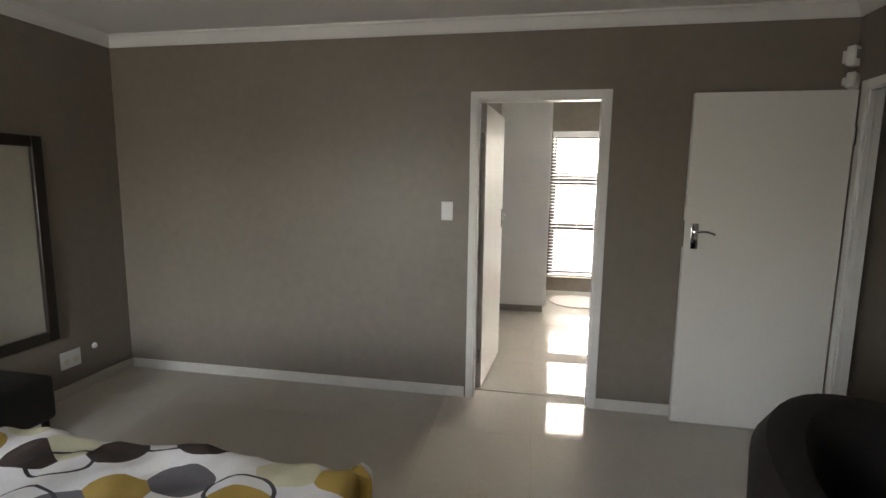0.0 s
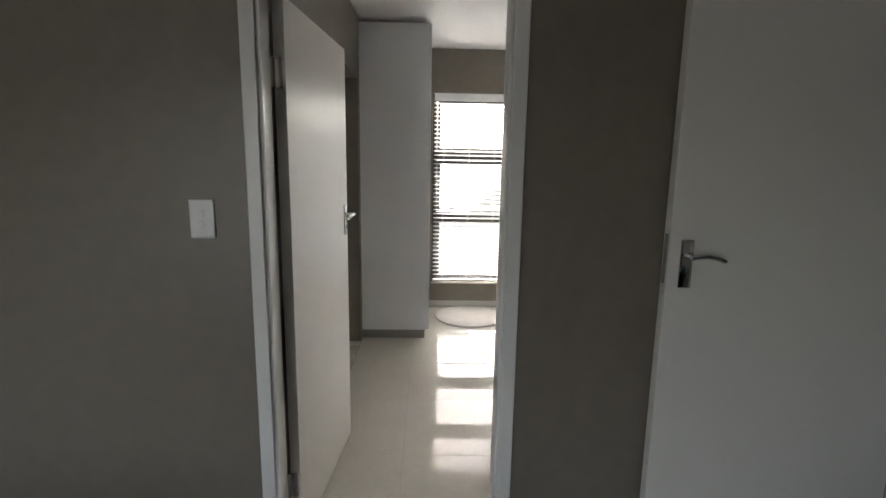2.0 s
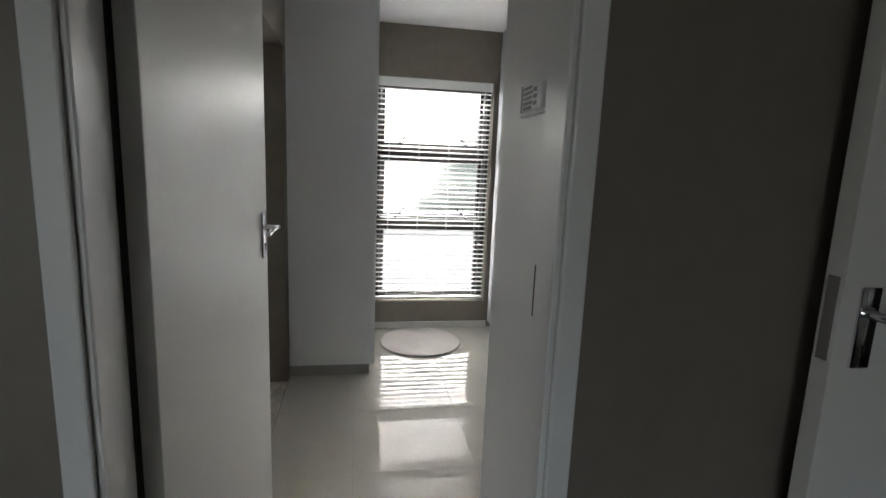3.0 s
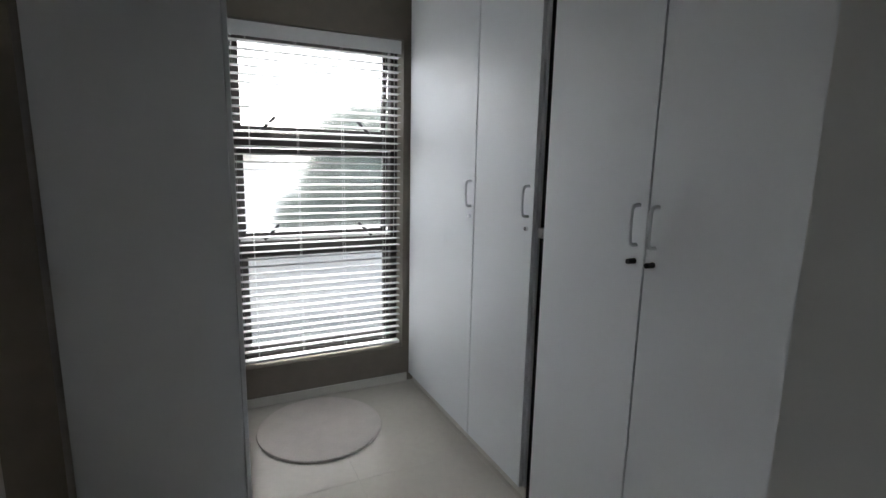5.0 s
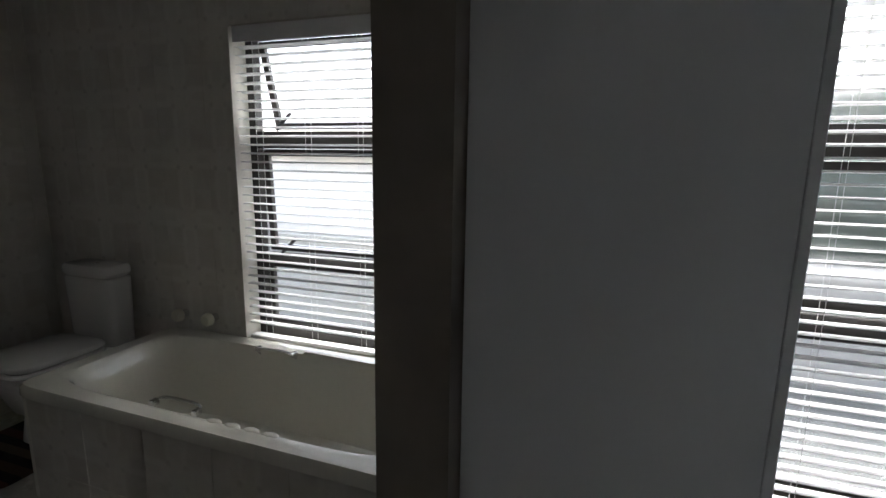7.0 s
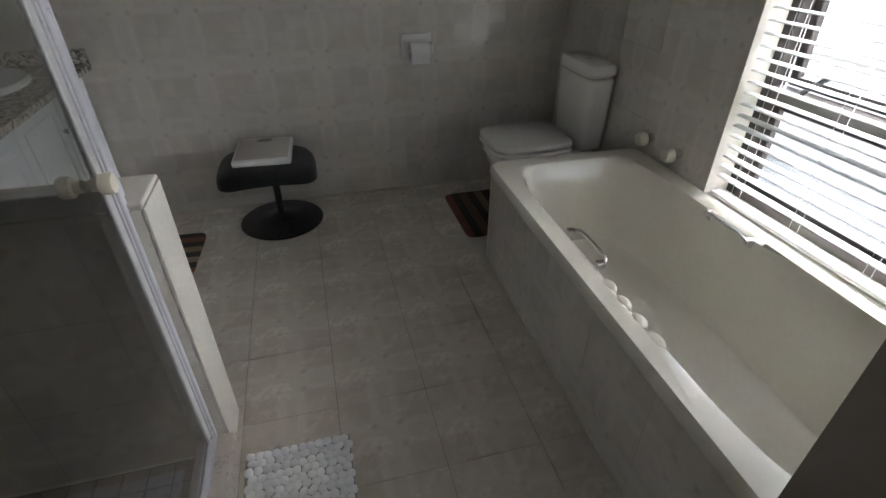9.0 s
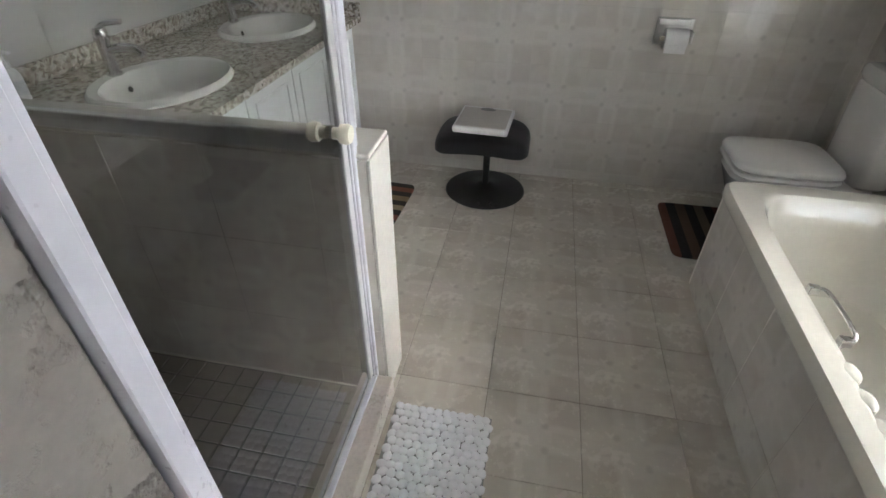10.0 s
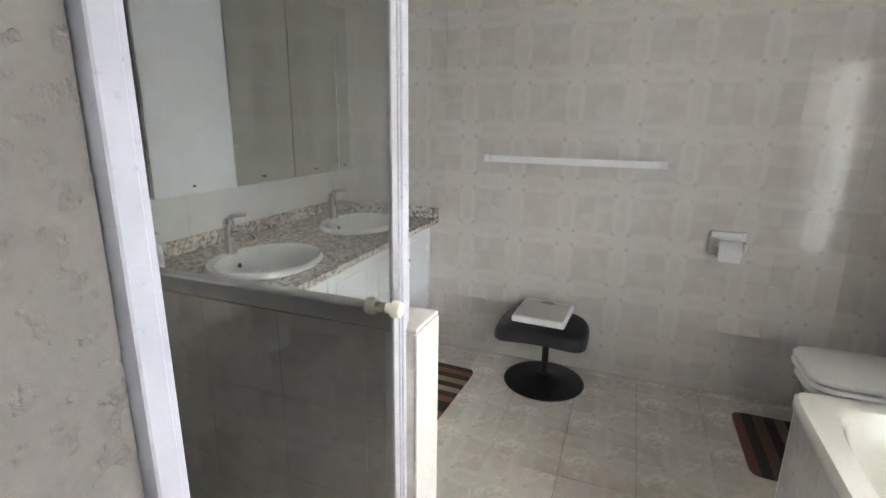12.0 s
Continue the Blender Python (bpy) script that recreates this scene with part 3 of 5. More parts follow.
# framed mirror on the west wall
mi = thing("wall_mirror", pose(-2.678, -0.95, 0.42), "full-length mirror in a dark wooden frame hung on the wall", "mirror")
DARK_WOOD = material("dark_stained_wood", (0.018, 0.013, 0.01), 0.35, vary=0.3, scale=8, bump=0.2, bump_scale=60)
for nm, b in (("frame_side", (0, 0.03, 0.275, 0.345, 0, 1.33)), ("frame_side", (0, 0.03, -0.345, -0.275, 0, 1.33)), ("frame_rail", (0, 0.03, -0.275, 0.275, 0, 0.07)), ("frame_rail", (0, 0.03, -0.275, 0.275, 1.26, 1.33))):
    part(nm, bm_box(*b, bevel=0.008, segs=3), DARK_WOOD, mi, smooth=True)
part("glass", bm_box(0.004, 0.012, -0.275, 0.275, 0.07, 1.26), MIRROR, mi, "mirror glass")

# bed with patterned duvet
bed = thing("bed", pose(-0.93, -2.95, 0), "double bed covered with a patterned duvet", "bed")
part("base", bm_box(-0.78, 0.78, -1.0, 1.0, 0.06, 0.32, 0.02, 2), BLACK_LEATHER, bed)
part("mattress", bm_box(-0.78, 0.78, -1.0, 1.0, 0.322, 0.53, 0.05, 4), PLASTIC, bed, smooth=True)
for lx in (-0.7, 0.7):
    for ly in (-0.9, 0.9):
        part("leg", bm_cyl(0.03, 0.03, 0.06, 0, 16, pose(lx, ly, 0)), BLACK_METAL, bed)
DUVET = material("duvet_cotton", (0.74, 0.73, 0.72), 0.85, vary=0.05, scale=4, bump=0.25, bump_scale=300)
dnt = DUVET.node_tree
db = dnt.nodes["Principled BSDF"]
dtc = dnt.nodes["Texture Coordinate"]
flat = dnt.nodes.new("ShaderNodeVectorMath")
flat.operation, flat.inputs[1].default_value = "MULTIPLY", (1.0, 1.35, 0.5)
dnt.links.new(dtc.outputs["Object"], flat.inputs[0])
base_sock = db.inputs["Base Color"].links[0].from_socket
for sc, lim, cols in ((3.8, 0.4, ((0.05, 0.036, 0.03), (0.42, 0.28, 0.06), (0.12, 0.115, 0.125), (0.62, 0.6, 0.42), (0.05, 0.036, 0.03), (0.48, 0.56, 0.53), (0.4, 0.27, 0.07))),):
    vo = dnt.nodes.new("ShaderNodeTexVoronoi")
    vo.inputs["Scale"].default_value, vo.inputs["Randomness"].default_value = sc, 0.8
    vo.voronoi_dimensions = "2D"
    dnt.links.new(flat.outputs[0], vo.inputs["Vector"])
    lt = dnt.nodes.new("ShaderNodeMath")
    lt.operation, lt.inputs[1].default_value = "LESS_THAN", lim
    dnt.links.new(vo.outputs["Distance"], lt.inputs[0])
    sp_ = dnt.nodes.new("ShaderNodeSeparateColor")
    dnt.links.new(vo.outputs["Color"], sp_.inputs["Color"])
    cr = dnt.nodes.new("ShaderNodeValToRGB")
    cr.color_ramp.interpolation = "CONSTANT"
    for k, c in enumerate(cols):
        e = cr.color_ramp.elements[k] if k < 2 else cr.color_ramp.elements.new(k / len(cols))
        e.position, e.color = k / len(cols), (*c, 1)
    dnt.links.new(sp_.outputs[0], cr.inputs["Fac"])
    mx = dnt.nodes.new("ShaderNodeMix")
    mx.data_type = "RGBA"
    dnt.links.new(lt.outputs[0], mx.inputs[0])
    dnt.links.new(base_sock, mx.inputs[6])
    dnt.links.new(cr.outputs["Color"], mx.inputs[7])
    base_sock = mx.outputs[2]
# thin dark rings
rv = dnt.nodes.new("ShaderNodeTexVoronoi")
rv.voronoi_dimensions = "2D"
rv.inputs["Scale"].default_value = 2.6
dnt.links.new(flat.outputs[0], rv.inputs["Vector"])
ra, rb, rm = (dnt.nodes.new("ShaderNodeMath") for _ in range(3))
ra.operation, ra.inputs[1].default_value = "SUBTRACT", 0.27
rb.operation = "ABSOLUTE"
rm.operation, rm.inputs[1].default_value = "LESS_THAN", 0.018
dnt.links.new(rv.outputs["Distance"], ra.inputs[0])
dnt.links.new(ra.outputs[0], rb.inputs[0])
dnt.links.new(rb.outputs[0], rm.inputs[0])
mr = dnt.nodes.new("ShaderNodeMix")
mr.data_type = "RGBA"
mr.inputs[7].default_value = (0.04, 0.04, 0.045, 1)
dnt.links.new(rm.outputs[0], mr.inputs[0])
dnt.links.new(base_sock, mr.inputs[6])
dnt.links.new(mr.outputs[2], db.inputs["Base Color"])


def duvet():
    """A quilt over the bed: soft folds on top, hanging at the sides."""
    bm = bmesh.new()
    n, mcount = 90, 110
    hw, hl, drop = 0.83, 1.06, 0.34
    grid = []
    for i in range(n + 1):
        row = []
        for j in range(mcount + 1):
            u = (i / n * 2 - 1) * (hw + drop)
            v = (j / mcount * 2 - 1) * (hl + drop)
            ax, ay = max(abs(u) - hw, 0), max(abs(v) - hl, 0)
            fold = 0.024 * noise.noise((u * 3.2, v * 3.2, 0.3)) + 0.02 * noise.noise((u * 9, v * 5, 2.1)) + 0.006 * noise.noise((u * 18, v * 18, 4.1))
            d = max(ax, ay)
            k = min(d / 0.08, 1)
            x = math.copysign(min(abs(u), hw) + 0.03 * math.sin(k * 1.57) + (0.02 * math.sin(v * 17) + 0.3 * fold) * min(ax * 4, 1), u) if abs(u) > 1e-6 else 0
            y = math.copysign(min(abs(v), hl) + 0.03 * math.sin(k * 1.57) + (0.02 * math.sin(u * 15) + 0.3 * fold) * min(ay * 4, 1), v) if abs(v) > 1e-6 else 0
            z = 0.575 + fold * 1.2 - 0.02 * (1 - math.cos(k * 1.57)) - max(d - 0.04, 0)
            row.append(bm.verts.new((x, y, z)))
        grid.append(row)
    for i in range(n):
        for j in range(mcount):
            bm.faces.new((grid[i][j], grid[i + 1][j], grid[i + 1][j + 1], grid[i][j + 1]))
    return bm


dv = tagged(part("duvet", duvet(), DUVET, None, smooth=True), "white duvet with brown, mustard and grey printed discs on the bed", "duvet")
dv.matrix_basis = pose(-0.93, -2.95, 0)
sol = dv.modifiers.new("thick", "SOLIDIFY")
sol.thickness = 0.03

ot = thing("bedside_stool", pose(-2.42, -1.28, 0), "low black upholstered stool beside the bed", "stool")
part("seat", bm_box(-0.2, 0.2, -0.25, 0.25, 0.12, 0.38, 0.03, 3), BLACK_LEATHER, ot, smooth=True)
for lx in (-0.16, 0.16):
    for ly in (-0.2, 0.2):
        part("leg", bm_cyl(0.018, 0.02, 0.125, 0, 12, pose(lx, ly, 0)), DARK_WOOD, ot)

# armchair with a teal cushion
BROWN = material("dark_brown_suede", (0.009, 0.006, 0.005), 0.75, vary=0.35, scale=7, bump=0.35, bump_scale=120)
ch = thing("armchair", pose(1.66, -1.82, 0, 0, 0, 29), "dark brown upholstered armchair standing by the hallway door", "armchair")


def curved_back(r0, r1, z0, z1, a0, a1, n=28):
    bm = bmesh.new()
    rings = []
    for k in range(n + 1):
        a = radians(a0 + (a1 - a0) * k / n)
        top = z1 - 0.25 * (abs(k / n - 0.5) * 2) ** 1.8
        prof = [(r0, z0), (r0 + 0.015, top - 0.07), (r0 + 0.04, top - 0.015), ((r0 + r1) / 2, top), (r1 - 0.04, top - 0.015), (r1, top - 0.08), (r1 - 0.02, z0)]
        rings.append([bm.verts.new((r * math.cos(a), r * math.sin(a), z)) for r, z in prof])
    for a, b in zip(rings, rings[1:]):
        for k in range(7):
            bm.faces.new((a[k], a[(k + 1) % 7], b[(k + 1) % 7], b[k]))
    bm.faces.new(rings[0])
    bm.faces.new(rings[-1])
    bmesh.ops.recalc_face_normals(bm, faces=bm.faces)
    return bm


part("back", curved_back(0.36, 0.54, 0.08, 0.77, -20, 200), BROWN, ch, smooth=True)
part("seat", bm_box(-0.36, 0.36, -0.42, 0.36, 0.1, 0.42, 0.05, 4), BROWN, ch, smooth=True)
for lx in (-0.28, 0.28):
    for ly in (-0.34, 0.3):
        part("leg", bm_cyl(0.02, 0.028, 0.1, 0, 14, pose(lx, ly, 0)), DARK_WOOD, ch)
TEAL = material("teal_fabric", (0.012, 0.09, 0.13), 0.9, vary=0.12, scale=10, bump=0.5, bump_scale=400)
cu = bmesh.new()
bmesh.ops.create_grid(cu, x_segments=20, y_segments=20, size=0.23)
top = [v for v in cu.verts]
low = bmesh.ops.duplicate(cu, geom=cu.verts[:] + cu.edges[:] + cu.faces[:])
low_verts = [g for g in low["geom"] if isinstance(g, bmesh.types.BMVert)]
for vs, s in ((top, 1), (low_verts, -1)):
    for v in vs:
        u, q = v.co.x / 0.23, v.co.y / 0.23
        v.co.z = s * 0.075 * max((1 - u ** 4) * (1 - q ** 4), 0) ** 0.6
        pinch = 1 - 0.06 * (1 - abs(u * q))
        v.co.x, v.co.y = v.co.x * pinch, v.co.y * pinch
bmesh.ops.remove_doubles(cu, verts=cu.verts[:], dist=0.0008)
bmesh.ops.recalc_face_normals(cu, faces=cu.faces[:])
cs = tagged(part("cushion", cu, TEAL, None, smooth=True), "teal square scatter cushion leaning in the armchair", "cushion")
cs.matrix_basis = pose(1.86, -1.6, 0.66, 66, 0, 15)

# ---- bathroom ----
bt = thing("bathtub", pose(-1.1, 3.183, 0, 0, 0, -0.9) @ Matrix.Diagonal((1.0, 1.02, 1.0, 1.0)), "cream acrylic bathtub with moulded hand grips, set in a tiled surround", "bathtub")
TA, TB = 0.93, 0.4


def ring_points(a, b, n, count=96):
    out = []
    for k in range(count):
        t = 2 * math.pi * k / count
        c, s = math.cos(t), math.sin(t)
        out.append((a * math.copysign(abs(c) ** (2 / n), c), b * math.copysign(abs(s) ** (2 / n), s)))
    return out


def tub():
    bm = bmesh.new()
    rings = []
    prof = [(0.925, 0.392, 30, 0.482, 0), (0.93, 0.397, 30, 0.492, 0), (0.93, 0.397, 26, 0.528, 0), (0.922, 0.39, 22, 0.54, 0), (0.875, 0.335, 7, 0.54, 0), (0.858, 0.318, 6, 0.535, 1), (0.845, 0.308, 5.5, 0.515, 1),
            (0.82, 0.295, 5, 0.4, 0), (0.78, 0.27, 4.6, 0.25, 0), (0.72, 0.235, 4.2, 0.16, 0), (0.6, 0.18, 4, 0.135, 0), (0.2, 0.06, 3, 0.13, 0)]
    for a, b, n, z, scallop in prof:
        row = []
        for x, y in ring_points(a, b, n, 240):
            if scallop and y < 0 and 0.02 < x < 0.36:
                y *= 1.01 + 0.075 * abs(math.sin((x - 0.02) / 0.34 * math.pi * 4)) ** 0.7
            if scallop and y > 0 and 0.08 < x < 0.5:
                y *= 1 + 0.13 * min(1, math.sin((x - 0.08) / 0.42 * math.pi) * 2.2)
            row.append(bm.verts.new((x, y, z)))
        rings.append(row)
    for p, q in zip(rings, rings[1:]):
        for k in range(240):
            j = (k + 1) % 240
            bm.faces.new((p[k], p[j], q[j], q[k]))
    bm.faces.new(rings[-1])
    bmesh.ops.recalc_face_normals(bm, faces=bm.faces)
    return bm


part("tub", tub(), BATH_ACRYLIC, bt, smooth=True)
for k in range(4):
    part("grip_ridge", bm_lathe([(1, -0.02), (1, 0), (0.92, 0.003), (0.7, 0.006), (0.35, 0.0075), (0, 0.008)], 28, 0.034, 0.022), BATH_ACRYLIC, bt, smooth=True).matrix_basis = pose(0.075 + k * 0.085, -0.322, 0.534)
part("surround", join(bm_box(-0.9, 0.92, -0.375, -0.355, 0, 0.488), bm_box(-0.92, -0.9, -0.375, 0.395, 0, 0.488)), WALL_GROUT, bt)
for sy in (-1, 1):
    yy = sy * 0.315
    part("grip", bm_tube(arc([(-0.25, yy, 0.5), (-0.25, yy - sy * 0.03, 0.535), (-0.22, yy - sy * 0.045, 0.552), (-0.08, yy - sy * 0.045, 0.556), (-0.035, yy - sy * 0.04, 0.545), (-0.03, yy - sy * 0.01, 0.515)], 6), 0.0065, 12), CHROME, bt, "chrome grab handle", smooth=True)
    for gx in (-0.25, -0.032):
        part("grip_end", bm_box(gx - 0.012, gx + 0.012, yy - 0.016 - sy * 0.02, yy + 0.016 - sy * 0.02, 0.525, 0.55, 0.004, 2), CHROME, bt, smooth=True)
part("waste", bm_lathe([(0, 0.003), (0.024, 0.003), (0.028, 0.0)], 24), CHROME, bt).matrix_basis = pose(-0.6, 0, 0.132)
for x in (-1.91, -1.705):
    tp = thing("bath_tap", pose(x, 3.59, 0.632), "cream plastic bath tap handle on the tiled wall", "tap", "taps over the bath")
    part("stem", bm_cyl(0.022, 0.018, 0.045, 0, 20, pose(0, 0, 0, 90)), CHROME, tp, smooth=True)
    part("knob", bm_lathe([(0, 0), (0.03, 0), (0.036, 0.008), (0.034, 0.03), (0.026, 0.04), (0, 0.042)], 12), CREAM_PLASTIC, tp, smooth=True).matrix_basis = pose(0, -0.04, 0, 90)

# toilet
to = thing("toilet", pose(-2.46, 3.6, 0), "white close-coupled toilet with its lid down", "toilet")


def rounded_slab(a, y0, y1, z0, z1, n=4.5, taper=1.0, edge=0.012, count=64):
    """A slab with rounded outline, front towards -y."""
    b, yc = (y1 - y0) / 2, (y0 + y1) / 2
    bm = bmesh.new()
    rings = []
    for sc, z in ((taper * (1 - edge / a), z0), (taper, z0 + edge), (1, z1 - edge), (1 - edge / a * 0.4, z1 - edge * 0.3), (1 - edge / a, z1)):
        rings.append([bm.verts.new((x * sc, yc + y * sc, z)) for x, y in ring_points(a, b, n, count)])
    for p, q in zip(rings, rings[1:]):
        for k in range(count):
            bm.faces.new((p[k], p[(k + 1) % count], q[(k + 1) % count], q[k]))
    bm.faces.new(rings[0])
    bm.faces.new(rings[-1])
    bmesh.ops.recalc_face_normals(bm, faces=bm.faces)
    return bm


part("bowl", join(rounded_slab(0.192, -0.65, -0.03, 0.16, 0.425, 3.6, 0.72, 0.03), rounded_slab(0.12, -0.52, -0.05, 0, 0.17, 3.5, 1.1, 0.01)), CERAMIC, to, smooth=True)
part("seat", rounded_slab(0.2, -0.66, -0.19, 0.428, 0.45, 5.2, 1, 0.008), CERAMIC, to, smooth=True)
part("lid", rounded_slab(0.2, -0.658, -0.19, 0.455, 0.49, 5.2, 1, 0.012), CERAMIC, to, smooth=True)
part("cistern", rounded_slab(0.188, -0.18, -0.008, 0.42, 0.818, 5, 0.93, 0.012), CERAMIC, to, smooth=True)
part("cistern_lid", rounded_slab(0.192, -0.186, -0.006, 0.822, 0.888, 5, 1, 0.02), CERAMIC, to, smooth=True)
part("flush_button", bm_lathe([(0, 0.004), (0.018, 0.004), (0.022, 0)], 24), CHROME, to, "chrome flush button").matrix_basis = pose(0, -0.095, 0.888)

# tiled low wall, shower frame and glass
lw = thing("shower_wall", pose(-1.21, 0.16, 0), "low tiled wall between shower and basins", "low wall", kind="structure")
part("core", bm_box(-0.082, 0.072, 0, 1.432, 0, 0.935), WALL_GROUT, lw)
part("coping", bm_box(-0.09, 0.08, 0, 1.44, 0.937, 0.952, 0.006, 3), SKIRT, lw)
part("end_cap", bm_box(-0.09, 0.08, 1.434, 1.442, 0, 0.936, 0.003, 2), SKIRT, lw)
sh = thing("shower_enclosure", pose(-0.33, 1.53, 0), "white aluminium shower enclosure with a tinted glass door", "shower")
part("sill", bm_box(-0.8, -0.002, -0.03, 0.09, 0, 0.095, 0.006, 2), material("sill_tile", (0.52, 0.47, 0.41), 0.3, vary=0.12, scale=9), sh, "tiled shower sill")
part("wall_jamb", join(bm_box(-0.042, -0.004, 0.0, 0.034, 0.096, 1.95, 0.003, 1), bm_box(-0.056, -0.042, 0.008, 0.026, 0.096, 1.95)), ALU_WHITE, sh)
part("post", join(bm_box(-0.812, -0.784, 0.0, 0.036, 0.096, 1.95, 0.003, 1), bm_box(-0.784, -0.775, 0.008, 0.03, 0.096, 1.95, 0.002, 1), bm_box(-0.835, -0.812, 0.012, 0.03, 0.96, 1.95, 0.002, 1)), ALU_WHITE, sh)
part("header", bm_box(-0.812, -0.004, 0.0, 0.036, 1.951, 1.99, 0.003, 1), ALU_WHITE, sh)
part("track", join(bm_box(-0.784, -0.056, 0.0, 0.012, 0.096, 0.125, 0.002, 1), bm_box(-0.784, -0.056, 0.018, 0.036, 0.096, 0.112, 0.002, 1)), ALU_WHITE, sh)
part("stile", join(bm_box(-0.774, -0.745, 0.008, 0.026, 0.128, 1.945, 0.002, 1)), ALU_GREY, sh)
g = part("door_glass", bm_box(-0.745, -0.057, 0.014, 0.02, 0.128, 1.945), SHOWER_GLASS, sh, "dirty glass door pane, its tint also standing in for shade behind")
for yy, s in ((0.027, 1), (0.007, -1)):
    part("knob", bm_lathe([(0, 0), (0.014, 0), (0.014, 0.014), (0.022, 0.018), (0.024, 0.034), (0.02, 0.042), (0, 0.043)], 24), CREAM_PLASTIC, sh, "cream plastic knob", smooth=True).matrix_basis = pose(-0.7, yy, 1.05, -90 * s)
part("panel_rail", bm_box(-0.815, -0.785, -1.37, 0.0, 0.953, 1.0, 0.003, 1), ALU_GREY, sh, "satin aluminium bottom rail")
g2 = part("fixed_glass", bm_box(-0.803, -0.797, -1.37, 0.0, 1.0, 1.945), GLASS, sh, "clear fixed glass pane")
g2.visible_shadow = False
part("panel_rail", bm_box(-0.815, -0.785, -1.37, 0.0, 1.951, 1.99, 0.003, 1), ALU_WHITE, sh)

# vanity
va = thing("vanity_cabinet", pose(-2.13, 0.16, 0), "white vanity cabinet with panelled doors", "vanity")
part("body", bm_box(-0.82, 0.82, 0.0, 0.72, 0.1, 0.7), MELAMINE, va)
part("front_rail", bm_box(-0.82, 0.82, 0.7, 0.72, 0.7, 0.868), MELAMINE, va)
part("side_panel", bm_box(0.802, 0.82, 0.0, 0.7, 0.7, 0.868), MELAMINE, va)
part("kickboard", bm_box(-0.82, 0.82, 0.62, 0.64, 0, 0.1), KICK, va)
for k in range(4):
    x0 = -0.815 + k * 0.4075
    dd = part("door", bm_box(x0 + 0.003, x0 + 0.404, 0.722, 0.742, 0.105, 0.86, 0.003, 2), MELAMINE, va)
    part("panel_moulding", join(bm_box(x0 + 0.06, x0 + 0.35, 0.743, 0.75, 0.17, 0.185, 0.003, 1), bm_box(x0 + 0.06, x0 + 0.35, 0.743, 0.75, 0.785, 0.8, 0.003, 1), bm_box(x0 + 0.06, x0 + 0.075, 0.743, 0.75, 0.186, 0.784, 0.003, 1), bm_box(x0 + 0.335, x0 + 0.35, 0.743, 0.75, 0.186, 0.784, 0.003, 1)), MELAMINE, dd)
    part("knob", bm_lathe([(0, 0.025), (0.012, 0.022), (0.014, 0.014), (0.006, 0.008), (0.007, 0)], 16), CHROME, dd, smooth=True).matrix_basis = pose(x0 + (0.37 if k % 2 == 0 else 0.035), 0.742, 0.7, -90)


def granite():
    m = material("speckled_granite", (0.45, 0.4, 0.33), 0.1, vary=0.1, scale=14)
    nt = m.node_tree
    b = nt.nodes["Principled BSDF"]
    tc = nt.nodes["Texture Coordinate"]
    vo = nt.nodes.new("ShaderNodeTexVoronoi")
    vo.inputs["Scale"].default_value = 75
    no = nt.nodes.new("ShaderNodeTexNoise")
    no.inputs["Scale"].default_value, no.inputs["Detail"].default_value = 42, 7
    nt.links.new(tc.outputs["Object"], vo.inputs["Vector"])
    nt.links.new(tc.outputs["Object"], no.inputs["Vector"])
    sep = nt.nodes.new("ShaderNodeSeparateColor")
    nt.links.new(vo.outputs["Color"], sep.inputs["Color"])
    ad = nt.nodes.new("ShaderNodeMath")
    ad.operation = "ADD"
    nt.links.new(sep.outputs[0], ad.inputs[0])
    nt.links.new(no.outputs["Fac"], ad.inputs[1])
    cr = nt.nodes.new("ShaderNodeValToRGB")
    for k, (p, c) in enumerate(((0.22, (0.17, 0.15, 0.13)), (0.37, (0.36, 0.32, 0.26)), (0.48, (0.52, 0.48, 0.41)), (0.64, (0.68, 0.65, 0.58)))):
        e = cr.color_ramp.elements[k] if k < 2 else cr.color_ramp.elements.new(p)
        e.position, e.color = p, (*c, 1)
    hv = nt.nodes.new("ShaderNodeMath")
    hv.operation, hv.inputs[1].default_value = "MULTIPLY", 0.5
    nt.links.new(ad.outputs[0], hv.inputs[0])
    nt.links.new(hv.outputs[0], cr.inputs["Fac"])
    nt.links.new(cr.outputs["Color"], b.inputs["Base Color"])
    return m


GRANITE = granite()
ct = thing("vanity_counter", pose(-2.13, 0.16, 0.87), "speckled beige granite counter with upstands", "counter")


